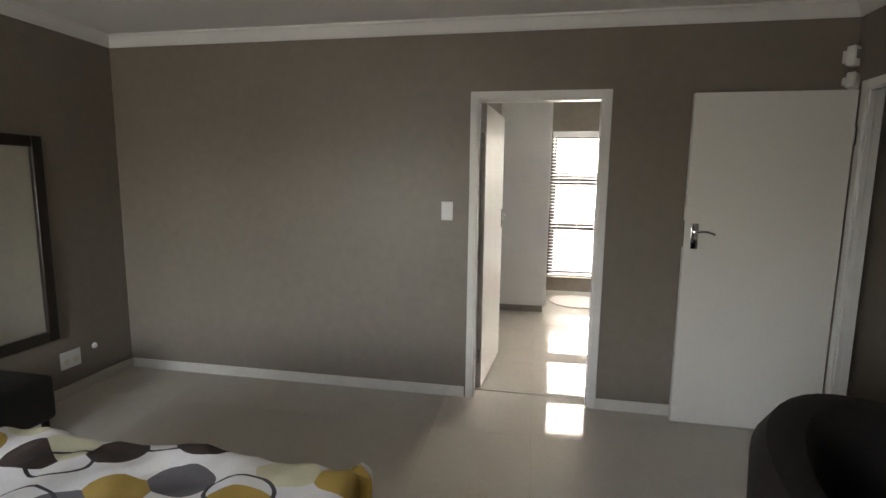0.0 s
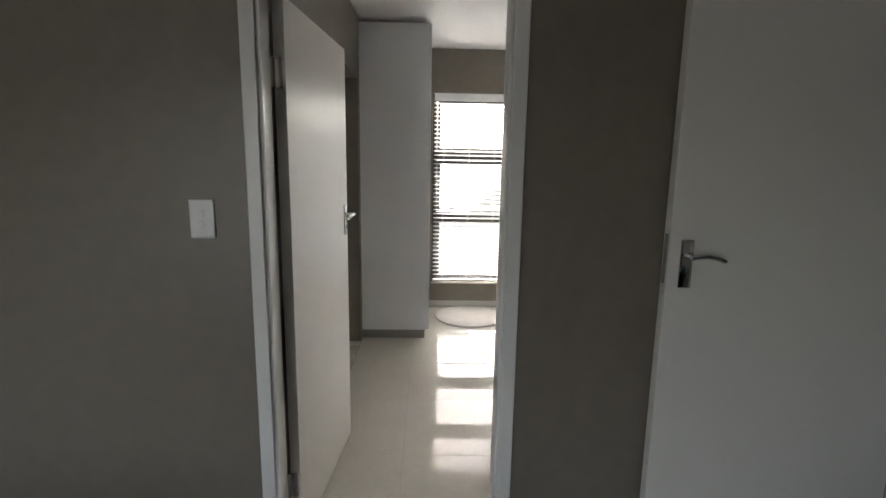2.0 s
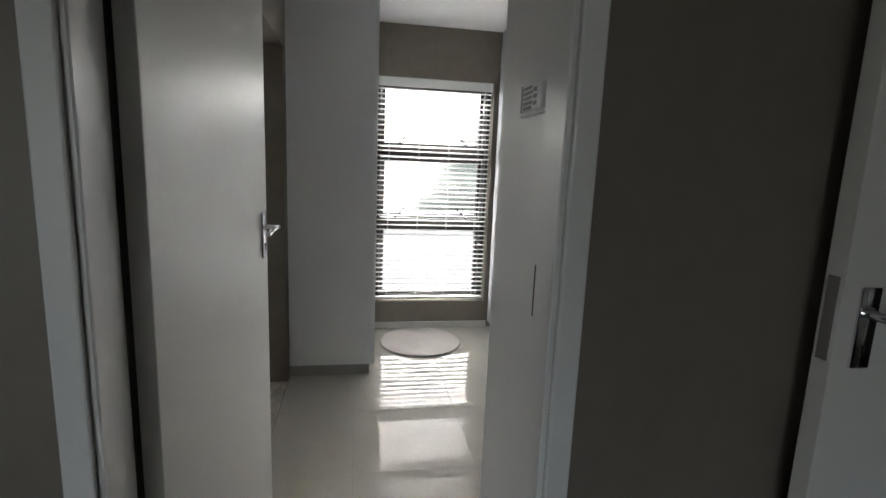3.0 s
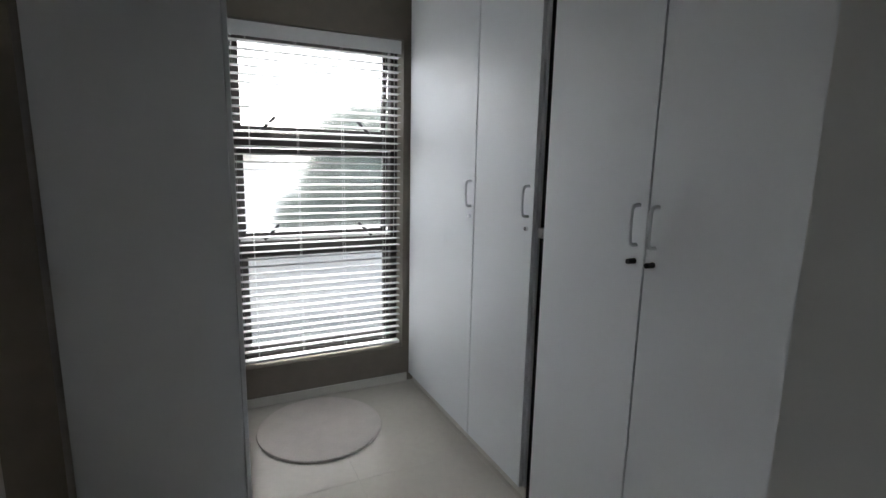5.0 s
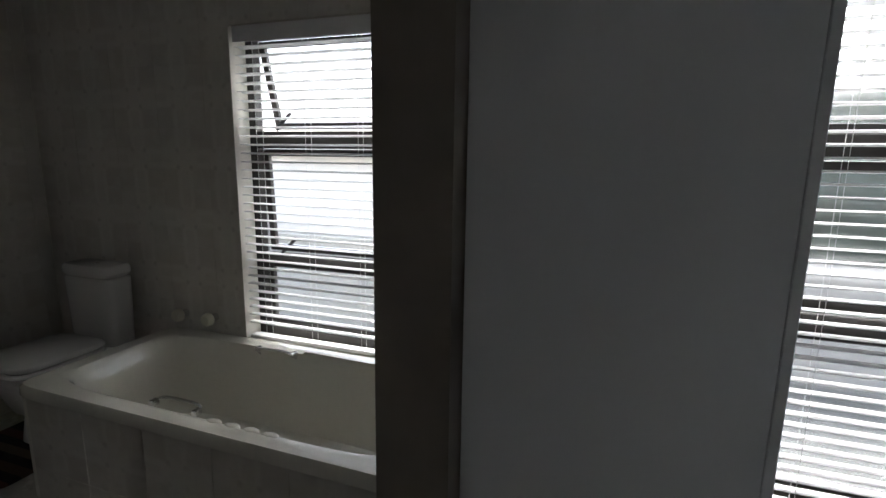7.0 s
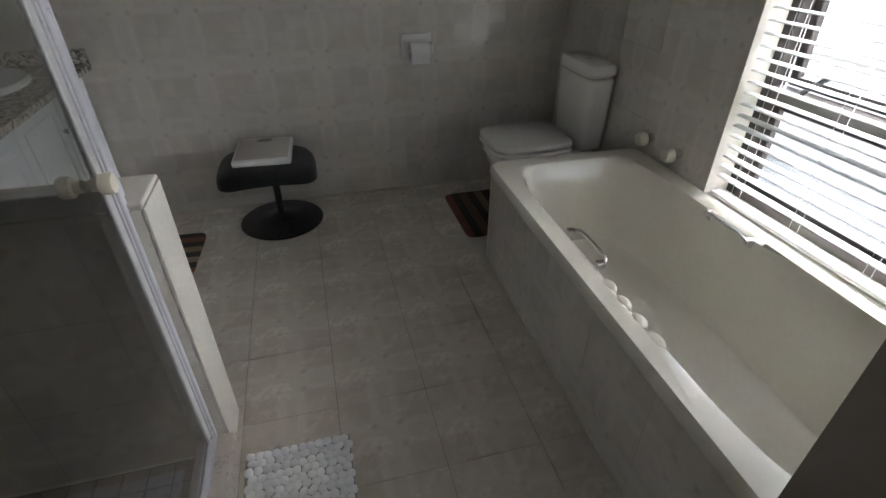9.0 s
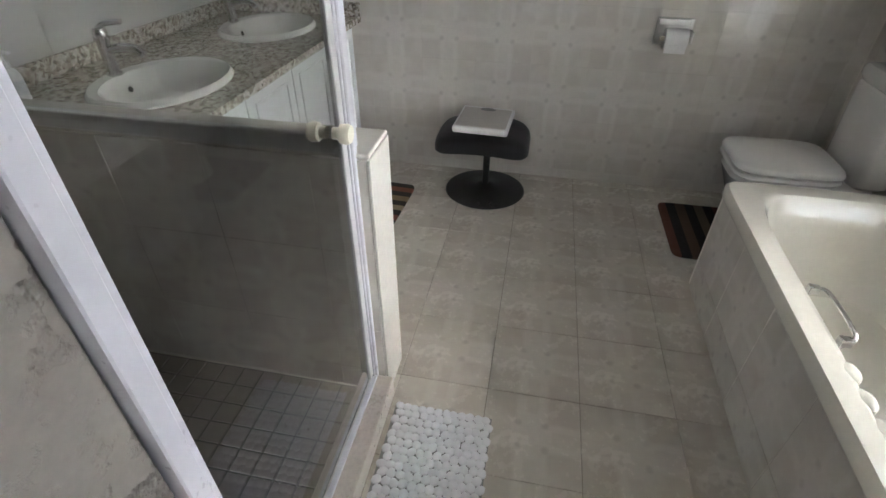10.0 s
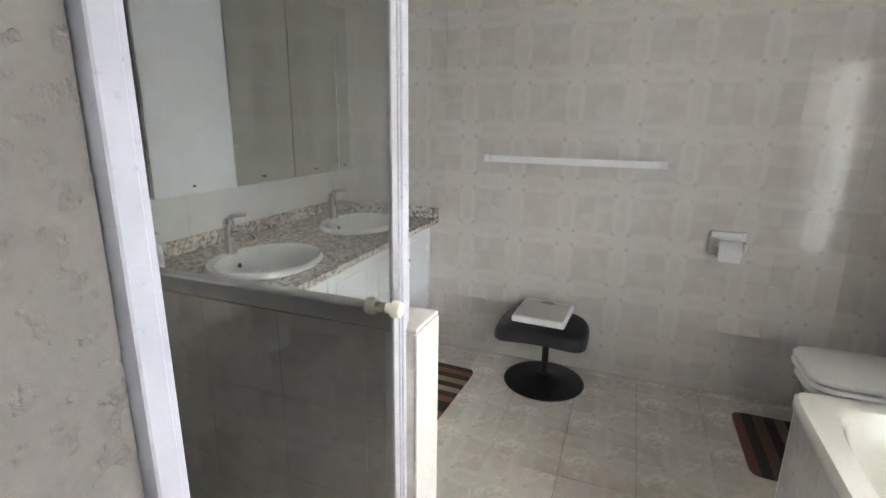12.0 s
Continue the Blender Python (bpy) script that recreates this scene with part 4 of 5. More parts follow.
def slab_with_bowls(x_cells, y0, y1, bowls, z0, z1):
    """Counter slab cut out for oval bowls; one cell of the slab round each bowl."""
    bm = bmesh.new()
    n = 64
    for (x0, x1), (cx, cy, ra, rb) in zip(x_cells, bowls):
        inner, outer = [], []
        for k in range(n):
            t = 2 * math.pi * (k + 0.5) / n
            c, s = math.cos(t), math.sin(t)
            inner.append((cx + ra * c, cy + rb * s))
            r = min((x1 - cx) / c if c > 1e-6 else (x0 - cx) / c if c < -1e-6 else 9, (y1 - cy) / s if s > 1e-6 else (y0 - cy) / s if s < -1e-6 else 9)
            outer.append((cx + r * c, cy + r * s))
        for px, py in ((x0, y0), (x0, y1), (x1, y0), (x1, y1)):
            k = min(range(n), key=lambda i: (outer[i][0] - px) ** 2 + (outer[i][1] - py) ** 2)
            outer[k] = (px, py)
        rings = [[bm.verts.new((x, y, z)) for x, y in q] for q, z in ((inner, z0), (inner, z1), (outer, z1), (outer, z0))]
        for p, q in zip(rings, rings[1:] + rings[:1]):
            for k in range(n):
                bm.faces.new((p[k], p[(k + 1) % n], q[(k + 1) % n], q[k]))
    bmesh.ops.recalc_face_normals(bm, faces=bm.faces)
    return bm


part("slab", slab_with_bowls([(-0.82, -0.06), (-0.06, 0.82)], 0.0, 0.8, [(-0.41, 0.46, 0.25, 0.193), (0.48, 0.495, 0.25, 0.193)], 0, 0.03), GRANITE, ct)
part("upstand", bm_box(-0.8, 0.82, 0.0, 0.018, 0.031, 0.1, 0.003, 1), GRANITE, ct)
part("upstand", bm_box(-0.82, -0.801, 0.0, 0.8, 0.031, 0.1, 0.003, 1), GRANITE, ct)


def basin(x, y, label):
    b = thing("wash_basin", pose(x, y, 0.9), label, "basin", "basins in the counter")
    bowl = part("bowl", bm_lathe([(0.985, 0.001), (1.0, 0.008), (0.985, 0.02), (0.95, 0.027), (0.88, 0.022), (0.84, 0.004), (0.79, -0.04), (0.68, -0.09), (0.5, -0.12), (0.2, -0.132), (0, -0.134)], 64, 0.285, 0.23), CERAMIC, b, smooth=True)
    for v in bowl.data.vertices:
        if math.hypot(v.co.x / 0.285, v.co.y / 0.23) < 0.9:
            v.co.y += 0.02
    part("overflow", bm_cyl(0.011, 0.011, 0.003, 0, 16, pose(0.0, -0.156, -0.03, -75)), DARK, b)
    part("drain", bm_lathe([(0, 0.004), (0.02, 0.003), (0.024, 0)], 20), CHROME, b).matrix_basis = pose(0, 0, -0.132)
    return b


def mixer(x, y, label):
    t = thing("basin_mixer", pose(x, y, 0.923) @ Matrix.Scale(1.2, 4), label, "tap", "mixers on the counter")
    part("body", bm_lathe([(0.024, 0), (0.024, 0.006), (0.019, 0.012), (0.019, 0.098), (0.022, 0.102), (0.022, 0.128), (0.018, 0.136), (0, 0.138)], 28), CHROME, t, smooth=True)
    part("spout", bm_tube(arc([(0, 0.015, 0.075), (0, 0.06, 0.085), (0, 0.105, 0.083), (0, 0.125, 0.068)]), 0.0125, 14), CHROME, t, smooth=True)
    part("lever", bm_tube(arc([(0, 0.0, 0.136), (0, 0.03, 0.15), (0, 0.085, 0.158)]), 0.008, 10), CHROME, t, smooth=True)
    return t


basin(-1.65, 0.635, "oval white ceramic basin nearer the shower")
basin(-2.54, 0.6, "oval white ceramic basin beside the far wall")
mixer(-1.65, 0.436, "chrome single-lever basin mixer")
mixer(-2.55, 0.401, "chrome single-lever basin mixer by the far wall")

mc = thing("mirror_cabinet", pose(-2.95, 0.16, 1.2), "mirror-fronted bathroom cabinet, one door plain white", "cabinet")
# carcass coloured dark so the joints between the doors look shaded
part("body", bm_box(0.005, 1.53, 0, 0.122, 0, 1.0), material("joint_shade_carcass", (0.2, 0.2, 0.17), 0.5), mc)
# white melamine side; its shade is put into the grey-olive colour
part("side_panel", bm_box(1.531, 1.543, 0, 0.122, 0, 1.0), material("shaded_white_side", (0.3, 0.3, 0.26), 0.4), mc, "white side panel coloured grey-olive for shade")
for x0, x1, mat, lab in ((0.005, 0.146, MIRROR, "mirror door"), (0.152, 0.616, MIRROR, "mirror door"), (0.622, 1.076, MIRROR, "mirror door"), (1.082, 1.542, MELAMINE, "plain white door")):
    dd = part("door", bm_box(x0, x1, 0.124, 0.14, -0.004, 1.0, 0.0015, 1), mat, mc, lab)
    part("knob", bm_lathe([(0, 0.012), (0.005, 0.011), (0.006, 0.004), (0.004, 0)], 14), BLACK_METAL, dd).matrix_basis = pose((x0 + x1) / 2 + (0.03 if x1 - x0 > 0.2 else 0), 0.14, 0.03, -90)

# bottles by the basin
for x, y, r, h, col, cap, lab in ((-1.39, 0.215, 0.03, 0.14, (0.75, 0.77, 0.8), (0.02, 0.03, 0.06), "white pump soap bottle with a dark cap"), (-1.4, 0.275, 0.026, 0.11, (0.8, 0.8, 0.8), (0.8, 0.8, 0.8), "clear hand wash bottle with a pink and blue label"), (-1.345, 0.21, 0.03, 0.15, (0.3, 0.28, 0.24), (0.25, 0.24, 0.2), "grey-brown toiletry bottle standing on the counter")):
    bo = thing("pump_bottle", pose(x, y, 0.902), lab, "bottle", "bottles on the counter")
    part("bottle", bm_lathe([(0, 0), (r, 0), (r * 1.02, 0.004), (r, h * 0.75), (r * 0.7, h * 0.9), (r * 0.35, h * 0.95), (r * 0.35, h)], 28), material("bottle_plastic", col, 0.3, vary=0.04), bo, smooth=True)
    part("pump", join(bm_cyl(r * 0.4, r * 0.4, 0.015, h, 16), bm_cyl(0.004, 0.004, 0.03, h + 0.012, 10), bm_box(-0.008, 0.008, -0.008, 0.035, h + 0.04, h + 0.05, 0.003, 2)), material("pump_plastic", cap, 0.35), bo, smooth=True)
    part("label", bm_lathe([(r * 1.025, h * 0.2), (r * 1.025, h * 0.6)], 28), material("bottle_label", (0.5, 0.35, 0.45) if r < 0.026 else (0.6, 0.62, 0.66), 0.4, vary=0.3, scale=60), bo)

# towel rail and paper holder
tr = thing("towel_rail", pose(-2.955, 1.79, 1.31), "white plastic towel rail on the tiled wall", "towel rail")
bm = bmesh.new()
rings = []
for k in range(33):
    u = k / 16 - 1
    d = 0.03 + 0.045 * (1 - u ** 4)
    if abs(u) > 0.99:
        d = 0.026
    rings.append([bm.verts.new((xx, u * 0.5, zz)) for xx, zz in ((d - 0.012, -0.018), (d, -0.02), (d + 0.006, 0.0), (d, 0.02), (d - 0.012, 0.018))])
for a, b in zip(rings, rings[1:]):
    for k in range(5):
        bm.faces.new((a[k], a[(k + 1) % 5], b[(k + 1) % 5], b[k]))
bm.faces.new(rings[0])
bm.faces.new(rings[-1])
bmesh.ops.recalc_face_normals(bm, faces=bm.faces)
part("bar", bm, PLASTIC, tr, smooth=True)
for s in (-1, 1):
    part("bracket", bm_box(0.0, 0.05, s * 0.5 - 0.02, s * 0.5 + 0.02, -0.022, 0.024, 0.006, 3), PLASTIC, tr, smooth=True)
ph = thing("toilet_roll_holder", pose(-2.953, 2.66, 0.82), "white ceramic paper holder with a toilet roll", "paper holder")
part("backplate", bm_box(0, 0.016, -0.095, 0.085, 0.02, 0.15, 0.006, 3), CERAMIC, ph, smooth=True)
part("arm", bm_box(0.014, 0.09, 0.066, 0.082, 0.045, 0.1, 0.006, 3), CERAMIC, ph, smooth=True)
part("hood", bm_box(0.014, 0.03, -0.09, 0.064, 0.115, 0.148, 0.005, 2), CERAMIC, ph, smooth=True)
part("paper_roll", bm_lathe([(0.02, -0.055), (0.05, -0.055), (0.051, -0.05), (0.051, 0.05), (0.05, 0.055), (0.02, 0.055), (0.02, -0.055)], 32), material("tissue", (0.82, 0.81, 0.79), 0.95, vary=0.03, scale=30, bump=0.3), ph, smooth=True).matrix_basis = pose(0.066, 0.0, 0.06, 90)
part("paper_tail", bm_box(0.112, 0.114, -0.052, 0.052, 0.0, 0.06), material("tissue_sheet", (0.82, 0.81, 0.79), 0.95), ph)
part("spindle", bm_cyl(0.012, 0.012, 0.15, -0.075, 16, pose(0.066, 0.0, 0.06, 90)), CREAM_PLASTIC, ph)

# footstool with a bathroom scale on it
st = thing("footstool", pose(-2.7, 1.755, 0), "black leatherette footstool on a round swivel base", "footstool")
part("base", bm_lathe([(0, 0), (0.235, 0), (0.24, 0.006), (0.235, 0.012), (0.15, 0.022), (0.06, 0.035), (0.03, 0.05), (0, 0.052)], 56), BLACK_METAL, st, smooth=True)
part("column", bm_cyl(0.02, 0.02, 0.28, 0.04, 24), BLACK_METAL, st, smooth=True)


def saddle():
    bm = bmesh.new()
    count, rings = 72, []
    for sc, z, droop in ((0.2, 0.29, 0.0), (0.8, 0.292, 0.6), (0.96, 0.298, 0.9), (1.0, 0.314, 1), (1.0, 0.345, 1), (0.975, 0.368, 1), (0.91, 0.379, 0.8), (0.6, 0.383, 0.3), (0.2, 0.384, 0.0)):
        row = []
        for x, y in ring_points(0.205, 0.265, 4.2, count):
            x, y = x * sc, y * sc
            row.append(bm.verts.new((x, y, z - droop * 0.035 * (abs(y) / 0.255) ** 2.2)))
        rings.append(row)
    for p, q in zip(rings, rings[1:]):
        for k in range(count):
            bm.faces.new((p[k], p[(k + 1) % count], q[(k + 1) % count], q[k]))
    bm.faces.new(rings[0])
    bm.faces.new(rings[-1])
    bmesh.ops.recalc_face_normals(bm, faces=bm.faces)
    return bm


part("seat", saddle(), BLACK_LEATHER, st, smooth=True).matrix_basis = pose(0.02, -0.025, 0.03)
sc_ = thing("bathroom_scale", pose(-2.71, 1.727, 0.413, 0, 0, -3), "white bathroom scale with a small dial resting on the footstool", "scale")
part("body", bm_box(-0.165, 0.165, -0.152, 0.152, 0.004, 0.042, 0.012, 4), PLASTIC, sc_, smooth=True)
part("mat", bm_box(-0.135, 0.15, -0.138, 0.138, 0.0425, 0.0445, 0.0008, 1), material("scale_mat", (0.55, 0.52, 0.47), 0.7, vary=0.08, scale=40, bump=0.4, bump_scale=200), sc_)
part("dial_window", bm_lathe([(0, 0.003), (0.9, 0.003), (1, 0)], 32, 0.022, 0.045), KEY_GREY, sc_, "grey dial window").matrix_basis = pose(-0.115, 0, 0.0445)
for px, py in ((-0.1, -0.1), (-0.1, 0.1), (0.1, -0.1), (0.1, 0.1)):
    part("foot", bm_cyl(0.012, 0.012, 0.005, 0, 12, pose(px, py, 0)), BLACK_METAL, sc_)

# striped mats
STRIPES = [(0.03, 0.022, 0.018), (0.2, 0.075, 0.045), (0.03, 0.022, 0.018), (0.27, 0.19, 0.11), (0.03, 0.022, 0.018), (0.33, 0.26, 0.17), (0.03, 0.022, 0.018), (0.2, 0.075, 0.045), (0.03, 0.022, 0.018)]


def stripe_material(stripes):
    m = material("striped_pile", (0.05, 0.04, 0.03), 0.95, vary=0.15, scale=30, bump=1.0, bump_scale=300)
    nt = m.node_tree
    b = nt.nodes["Principled BSDF"]
    sep = nt.nodes.new("ShaderNodeSeparateXYZ")
    nt.links.new(nt.nodes["Texture Coordinate"].outputs["Object"], sep.inputs[0])
    mp = nt.nodes.new("ShaderNodeMapRange")
    mp.inputs["From Min"].default_value, mp.inputs["From Max"].default_value = -0.36, 0.36
    nt.links.new(sep.outputs["X"], mp.inputs["Value"])
    cr = nt.nodes.new("ShaderNodeValToRGB")
    cr.color_ramp.interpolation = "CONSTANT"
    for k, c in enumerate(stripes + stripes[:5]):
        e = cr.color_ramp.elements[k] if k < 2 else cr.color_ramp.elements.new(k / 14)
        e.position, e.color = k / 14, (*c, 1)
    nt.links.new(mp.outputs["Result"], cr.inputs["Fac"])
    nt.links.new(cr.outputs["Color"], b.inputs["Base Color"])
    return m


STRIPED = stripe_material(STRIPES)
DEEP = (0.03, 0.02, 0.016)
STRIPED_DARK = stripe_material([DEEP, (0.15, 0.055, 0.035), DEEP, (0.12, 0.07, 0.045), DEEP, (0.17, 0.12, 0.08), DEEP, (0.13, 0.05, 0.035), DEEP])


def bath_mat(m, a, b, label, pile):
    t = thing("bath_mat", m, label, "mat", "striped bath mats")
    bm = bmesh.new()
    rings = [[bm.verts.new((x * s, y * s, z)) for x, y in ring_points(a, b, 14, 96)] for s, z in ((0.99, 0.0), (1, 0.004), (0.995, 0.011), (0.98, 0.014))]
    for p, q in zip(rings, rings[1:]):
        for k in range(96):
            bm.faces.new((p[k], p[(k + 1) % 96], q[(k + 1) % 96], q[k]))
    bm.faces.new(rings[-1])
    bm.faces.new(rings[0])
    bmesh.ops.recalc_face_normals(bm, faces=bm.faces)
    part("mat_top", bm, pile, t, smooth=True)
    return t


bath_mat(pose(-2.3, 1.1, 0, 0, 0, -3), 0.36, 0.22, "brown, rust and beige striped bath mat by the basins", STRIPED)
bath_mat(pose(-2.48, 3.07, 0, 0, 0, 90), 0.3, 0.27, "dark brown and rust striped mat in front of the toilet", STRIPED_DARK)

# ---- outside the windows ----
structure("ground", bm_box(-300, 300, -300, 300, -0.6, -0.5), material("pale_gravel", (0.15, 0.15, 0.13), 0.95, vary=0.2, scale=0.6, bump=0.5), "pale ground outside", "ground")
bw = thing("boundary_wall", pose(0, 6.6, -0.5), "pale painted garden wall outside the windows", "garden wall")
WALL_OUT = material("pale_render", (0.46, 0.44, 0.405), 0.9, vary=0.06, scale=2, bump=0.3)
part("wall", bm_box(-9, 9, 0, 0.2, 0, 1.0), WALL_OUT, bw)
part("coping", bm_box(-9, 9, -0.04, 0.24, 1.0, 1.07, 0.01, 1), WALL_OUT, bw)
gb = thing("garden_building", pose(-4.0, 7.0, -0.5), "white painted outbuilding across the yard", "outbuilding")
WHITE_OUT = material("white_render", (0.86, 0.81, 0.75), 0.9, vary=0.05, scale=2, bump=0.2)
part("wall", bm_box(-6, 5.3, 0, 3, 0, 2.0), WHITE_OUT, gb)
part("roof", bm_box(-6.2, 5.35, -0.2, 3.2, 2.0, 2.12, 0.02, 1), WHITE_OUT, gb)
LEAF = material("grey_green_leaf", (0.17, 0.195, 0.155), 0.7, vary=0.25, scale=3)
BARK = material("bark", (0.12, 0.095, 0.075), 0.9, vary=0.3, scale=9, bump=0.6, bump_scale=30)


def foliage(clumps, per, leaf, seed):
    """Small folded leaves scattered in uneven clumps (x, y, z, radius)."""
    rng = np.random.default_rng(seed)
    verts, faces = [], []
    for cx, cy, cz, r in clumps:
        d = rng.normal(size=(per, 3))
        d /= np.linalg.norm(d, axis=1, keepdims=True)
        pts = np.array((cx, cy, cz)) + d * (r * rng.uniform(0.35, 1.05, (per, 1)) ** 0.6)
        for q in pts:
            a, b = rng.normal(size=3), rng.normal(size=3)
            a /= np.linalg.norm(a)
            b -= a * (a @ b)
            b /= np.linalg.norm(b)
            w = leaf * rng.uniform(0.6, 1.3)
            k = len(verts)
            verts += [tuple(q - a * w), tuple(q - b * w * 0.45), tuple(q + a * w), tuple(q + b * w * 0.45)]
            faces.append((k, k + 1, k + 2, k + 3))
    me = bpy.data.meshes.new("crown")
    me.from_pydata(verts, [], faces)
    me.materials.append(LEAF)
    return me


def tree(x, y, height, spread, seed, label):
    t = thing("tree", pose(x, y, -0.5), label, "tree", "trees beyond the garden wall")
    rng = random.Random(seed)
    part("trunk", join(bm_cyl(0.16, 0.09, height * 0.5, 0, 14)), BARK, t, smooth=True)
    clumps = []
    for k in range(7):
        a = k * 0.9 + rng.uniform(-0.2, 0.2)
        ex, ey, ez = spread * 0.6 * math.cos(a), spread * 0.6 * math.sin(a), height * rng.uniform(0.55, 0.85)
        part("limb", bm_tube(arc([(0, 0, height * 0.3), (ex * 0.4, ey * 0.4, height * 0.5), (ex, ey, ez)]), 0.035, 7), BARK, t, smooth=True)
    for k in range(46):
        a, q = rng.uniform(0, 6.28), rng.uniform(0, 1) ** 0.6
        h = rng.uniform(0.18, 1.0)
        r = spread * (1 - 0.4 * h ** 4) * q
        clumps.append((r * math.cos(a), r * math.sin(a), height * h - 0.15, rng.uniform(0.28, 0.5)))
    ob = new("crown", foliage(clumps, 130, 0.11, seed))
    ob.parent = t
    return t


tree(3.8, 10.6, 3.15, 1.45, 3, "low grey-green bushy tree beyond the garden wall")
tree(6.2, 10.9, 5.3, 2.2, 5, "taller grey-green tree beyond the garden wall")
hd = thing("hedge", pose(5.35, 9.4, -0.5), "dense clipped grey-green hedge behind the garden wall", "hedge")
hr = random.Random(8)
ob = new("foliage", foliage([(hr.uniform(-3.6, 3.6), hr.uniform(-0.35, 0.35), hr.uniform(0.25, 2.05), hr.uniform(0.25, 0.4)) for _ in range(150)], 100, 0.1, 8))
ob.parent = hd
part("stem", join(*[bm_cyl(0.03, 0.02, 1.2, 0, 8, pose(-3.2 + k * 0.8, 0, 0)) for k in range(9)]), BARK, hd)

# ---- tiles, laid piece by piece ----


def tile_mesh(a, b, t, mat, name="tile", edge=0.002):
    """Flat tile in x and y, its face at z = t; chamfered rim."""
    bm = bmesh.new()
    lo = [bm.verts.new((sx * a / 2, sy * b / 2, 0)) for sx, sy in ((-1, -1), (1, -1), (1, 1), (-1, 1))]
    mid = [bm.verts.new((v.co.x, v.co.y, t - edge * 0.5)) for v in lo]
    hi = [bm.verts.new((math.copysign(abs(v.co.x) - edge, v.co.x), math.copysign(abs(v.co.y) - edge, v.co.y), t)) for v in lo]
    for p, q in ((lo, mid), (mid, hi)):
        for k in range(4):
            bm.faces.new((p[k], p[(k + 1) % 4], q[(k + 1) % 4], q[k]))
    bm.faces.new(hi)
    me = bpy.data.meshes.new(name)
    bm.to_mesh(me)
    bm.free()
    me.materials.append(mat)
    return me


def lay(parent, base, u0, u1, v0, v1, pu, pv, ou, ov, gap, t, mat, holes=(), wob=0.06, name="tile", edge=0.002):
    """Tiles over the rectangle u0..u1, v0..v1 of the plane base (its x and y), cut at the borders and round holes."""
    cache = {}
    inv = parent.matrix_world.inverted() if parent else Matrix()
    k0, k1 = math.floor((u0 - ou) / pu), math.ceil((u1 - ou) / pu)
    l0, l1 = math.floor((v0 - ov) / pv), math.ceil((v1 - ov) / pv)
    for k in range(k0, k1):
        for l in range(l0, l1):
            a0, a1 = max(ou + k * pu + gap / 2, u0), min(ou + (k + 1) * pu - gap / 2, u1)
            b0, b1 = max(ov + l * pv + gap / 2, v0), min(ov + (l + 1) * pv - gap / 2, v1)
            pieces = [(a0, a1, b0, b1)]
            for h0, h1, g0, g1 in holes:
                cut = []
                for p0, p1, q0, q1 in pieces:
                    if p1 <= h0 or p0 >= h1 or q1 <= g0 or q0 >= g1:
                        cut.append((p0, p1, q0, q1))
                        continue
                    if p0 < h0:
                        cut.append((p0, h0, q0, q1))
                    if p1 > h1:
                        cut.append((h1, p1, q0, q1))
                    m0, m1 = max(p0, h0), min(p1, h1)
                    if q0 < g0:
                        cut.append((m0, m1, q0, g0))
                    if q1 > g1:
                        cut.append((m0, m1, g1, q1))
                pieces = cut
            for p0, p1, q0, q1 in pieces:
                if p1 - p0 < 0.012 or q1 - q0 < 0.012:
                    continue
                key = (round(p1 - p0, 4), round(q1 - q0, 4))
                if key not in cache:
                    cache[key] = tile_mesh(key[0], key[1], t, mat, name, edge)
                ob = new(name, cache[key])
                ob.parent = parent
                m = base @ pose((p0 + p1) / 2, (q0 + q1) / 2, 0, random.uniform(-wob, wob), random.uniform(-wob, wob))
                ob.matrix_basis = inv @ m


bpy.context.view_layer.update()
obs = bpy.data.objects
# polished floor of bedroom, hall and dressing room
lay(floor, pose(0, 0, -0.0058), -2.68, 3.6, -5.2, 0.142, 0.6, 0.6, 0.47, 1.93, 0.0007, 0.0058, FLOOR_TILE, wob=0.0, edge=0.0005)
lay(floor, pose(0, 0, -0.0058), 0.04, 2.3, 0.145, 3.44, 0.6, 0.6, 0.47, 1.93, 0.0007, 0.0058, FLOOR_TILE, wob=0.0, edge=0.0005)
lay(floor, pose(0, 0, -0.0058), -2.955, 0.036, 0.155, 3.6, 0.3335, 0.3335, -1.2205, 2.2865, 0.0019, 0.0058, BATH_FLOOR_TILE, edge=0.001, holes=((-1.12, -0.33, 0.155, 1.53), (-0.33, 0.05, 0.1, 1.54), (-0.126, 0.05, 2.385, 3.7)), wob=0.1)
# bathroom walls
WT = 0.315
far_base = Matrix(((0, 0, 1, -2.955), (1, 0, 0, 0), (0, 1, 0, 0), (0, 0, 0, 1)))
lay(obs["wall_bath_far"], far_base, 0.162, 3.592, 0.002, CEIL, WT, WT, 0.055, 0.062, 0.001, 0.002, WALL_TILE, wob=0.03, edge=0.0008)
out_base = Matrix(((-1, 0, 0, 0), (0, 0, -1, 3.6), (0, 1, 0, 0), (0, 0, 0, 1)))
lay(obs["wall_bath_outer"], out_base, 0.129, 2.948, 0.002, CEIL, WT, WT, 0.115, 0.062, 0.001, 0.002, WALL_TILE, wob=0.03, edge=0.0008, holes=((0.42, 1.512, 0.53, 2.12),))
van_base = Matrix(((1, 0, 0, 0), (0, 0, 1, 0.155), (0, 1, 0, 0), (0, 0, 0, 1)))
WHITE_TILE = material("white_wall_tile", (0.7, 0.69, 0.66), 0.12, vary=0.04, island=0.1)
lay(obs["wall_bath_vanity"], van_base, -2.948, -1.3, 0.002, CEIL, WT, WT, -2.948, 0.062, 0.0016, 0.002, WHITE_TILE, edge=0.0008)
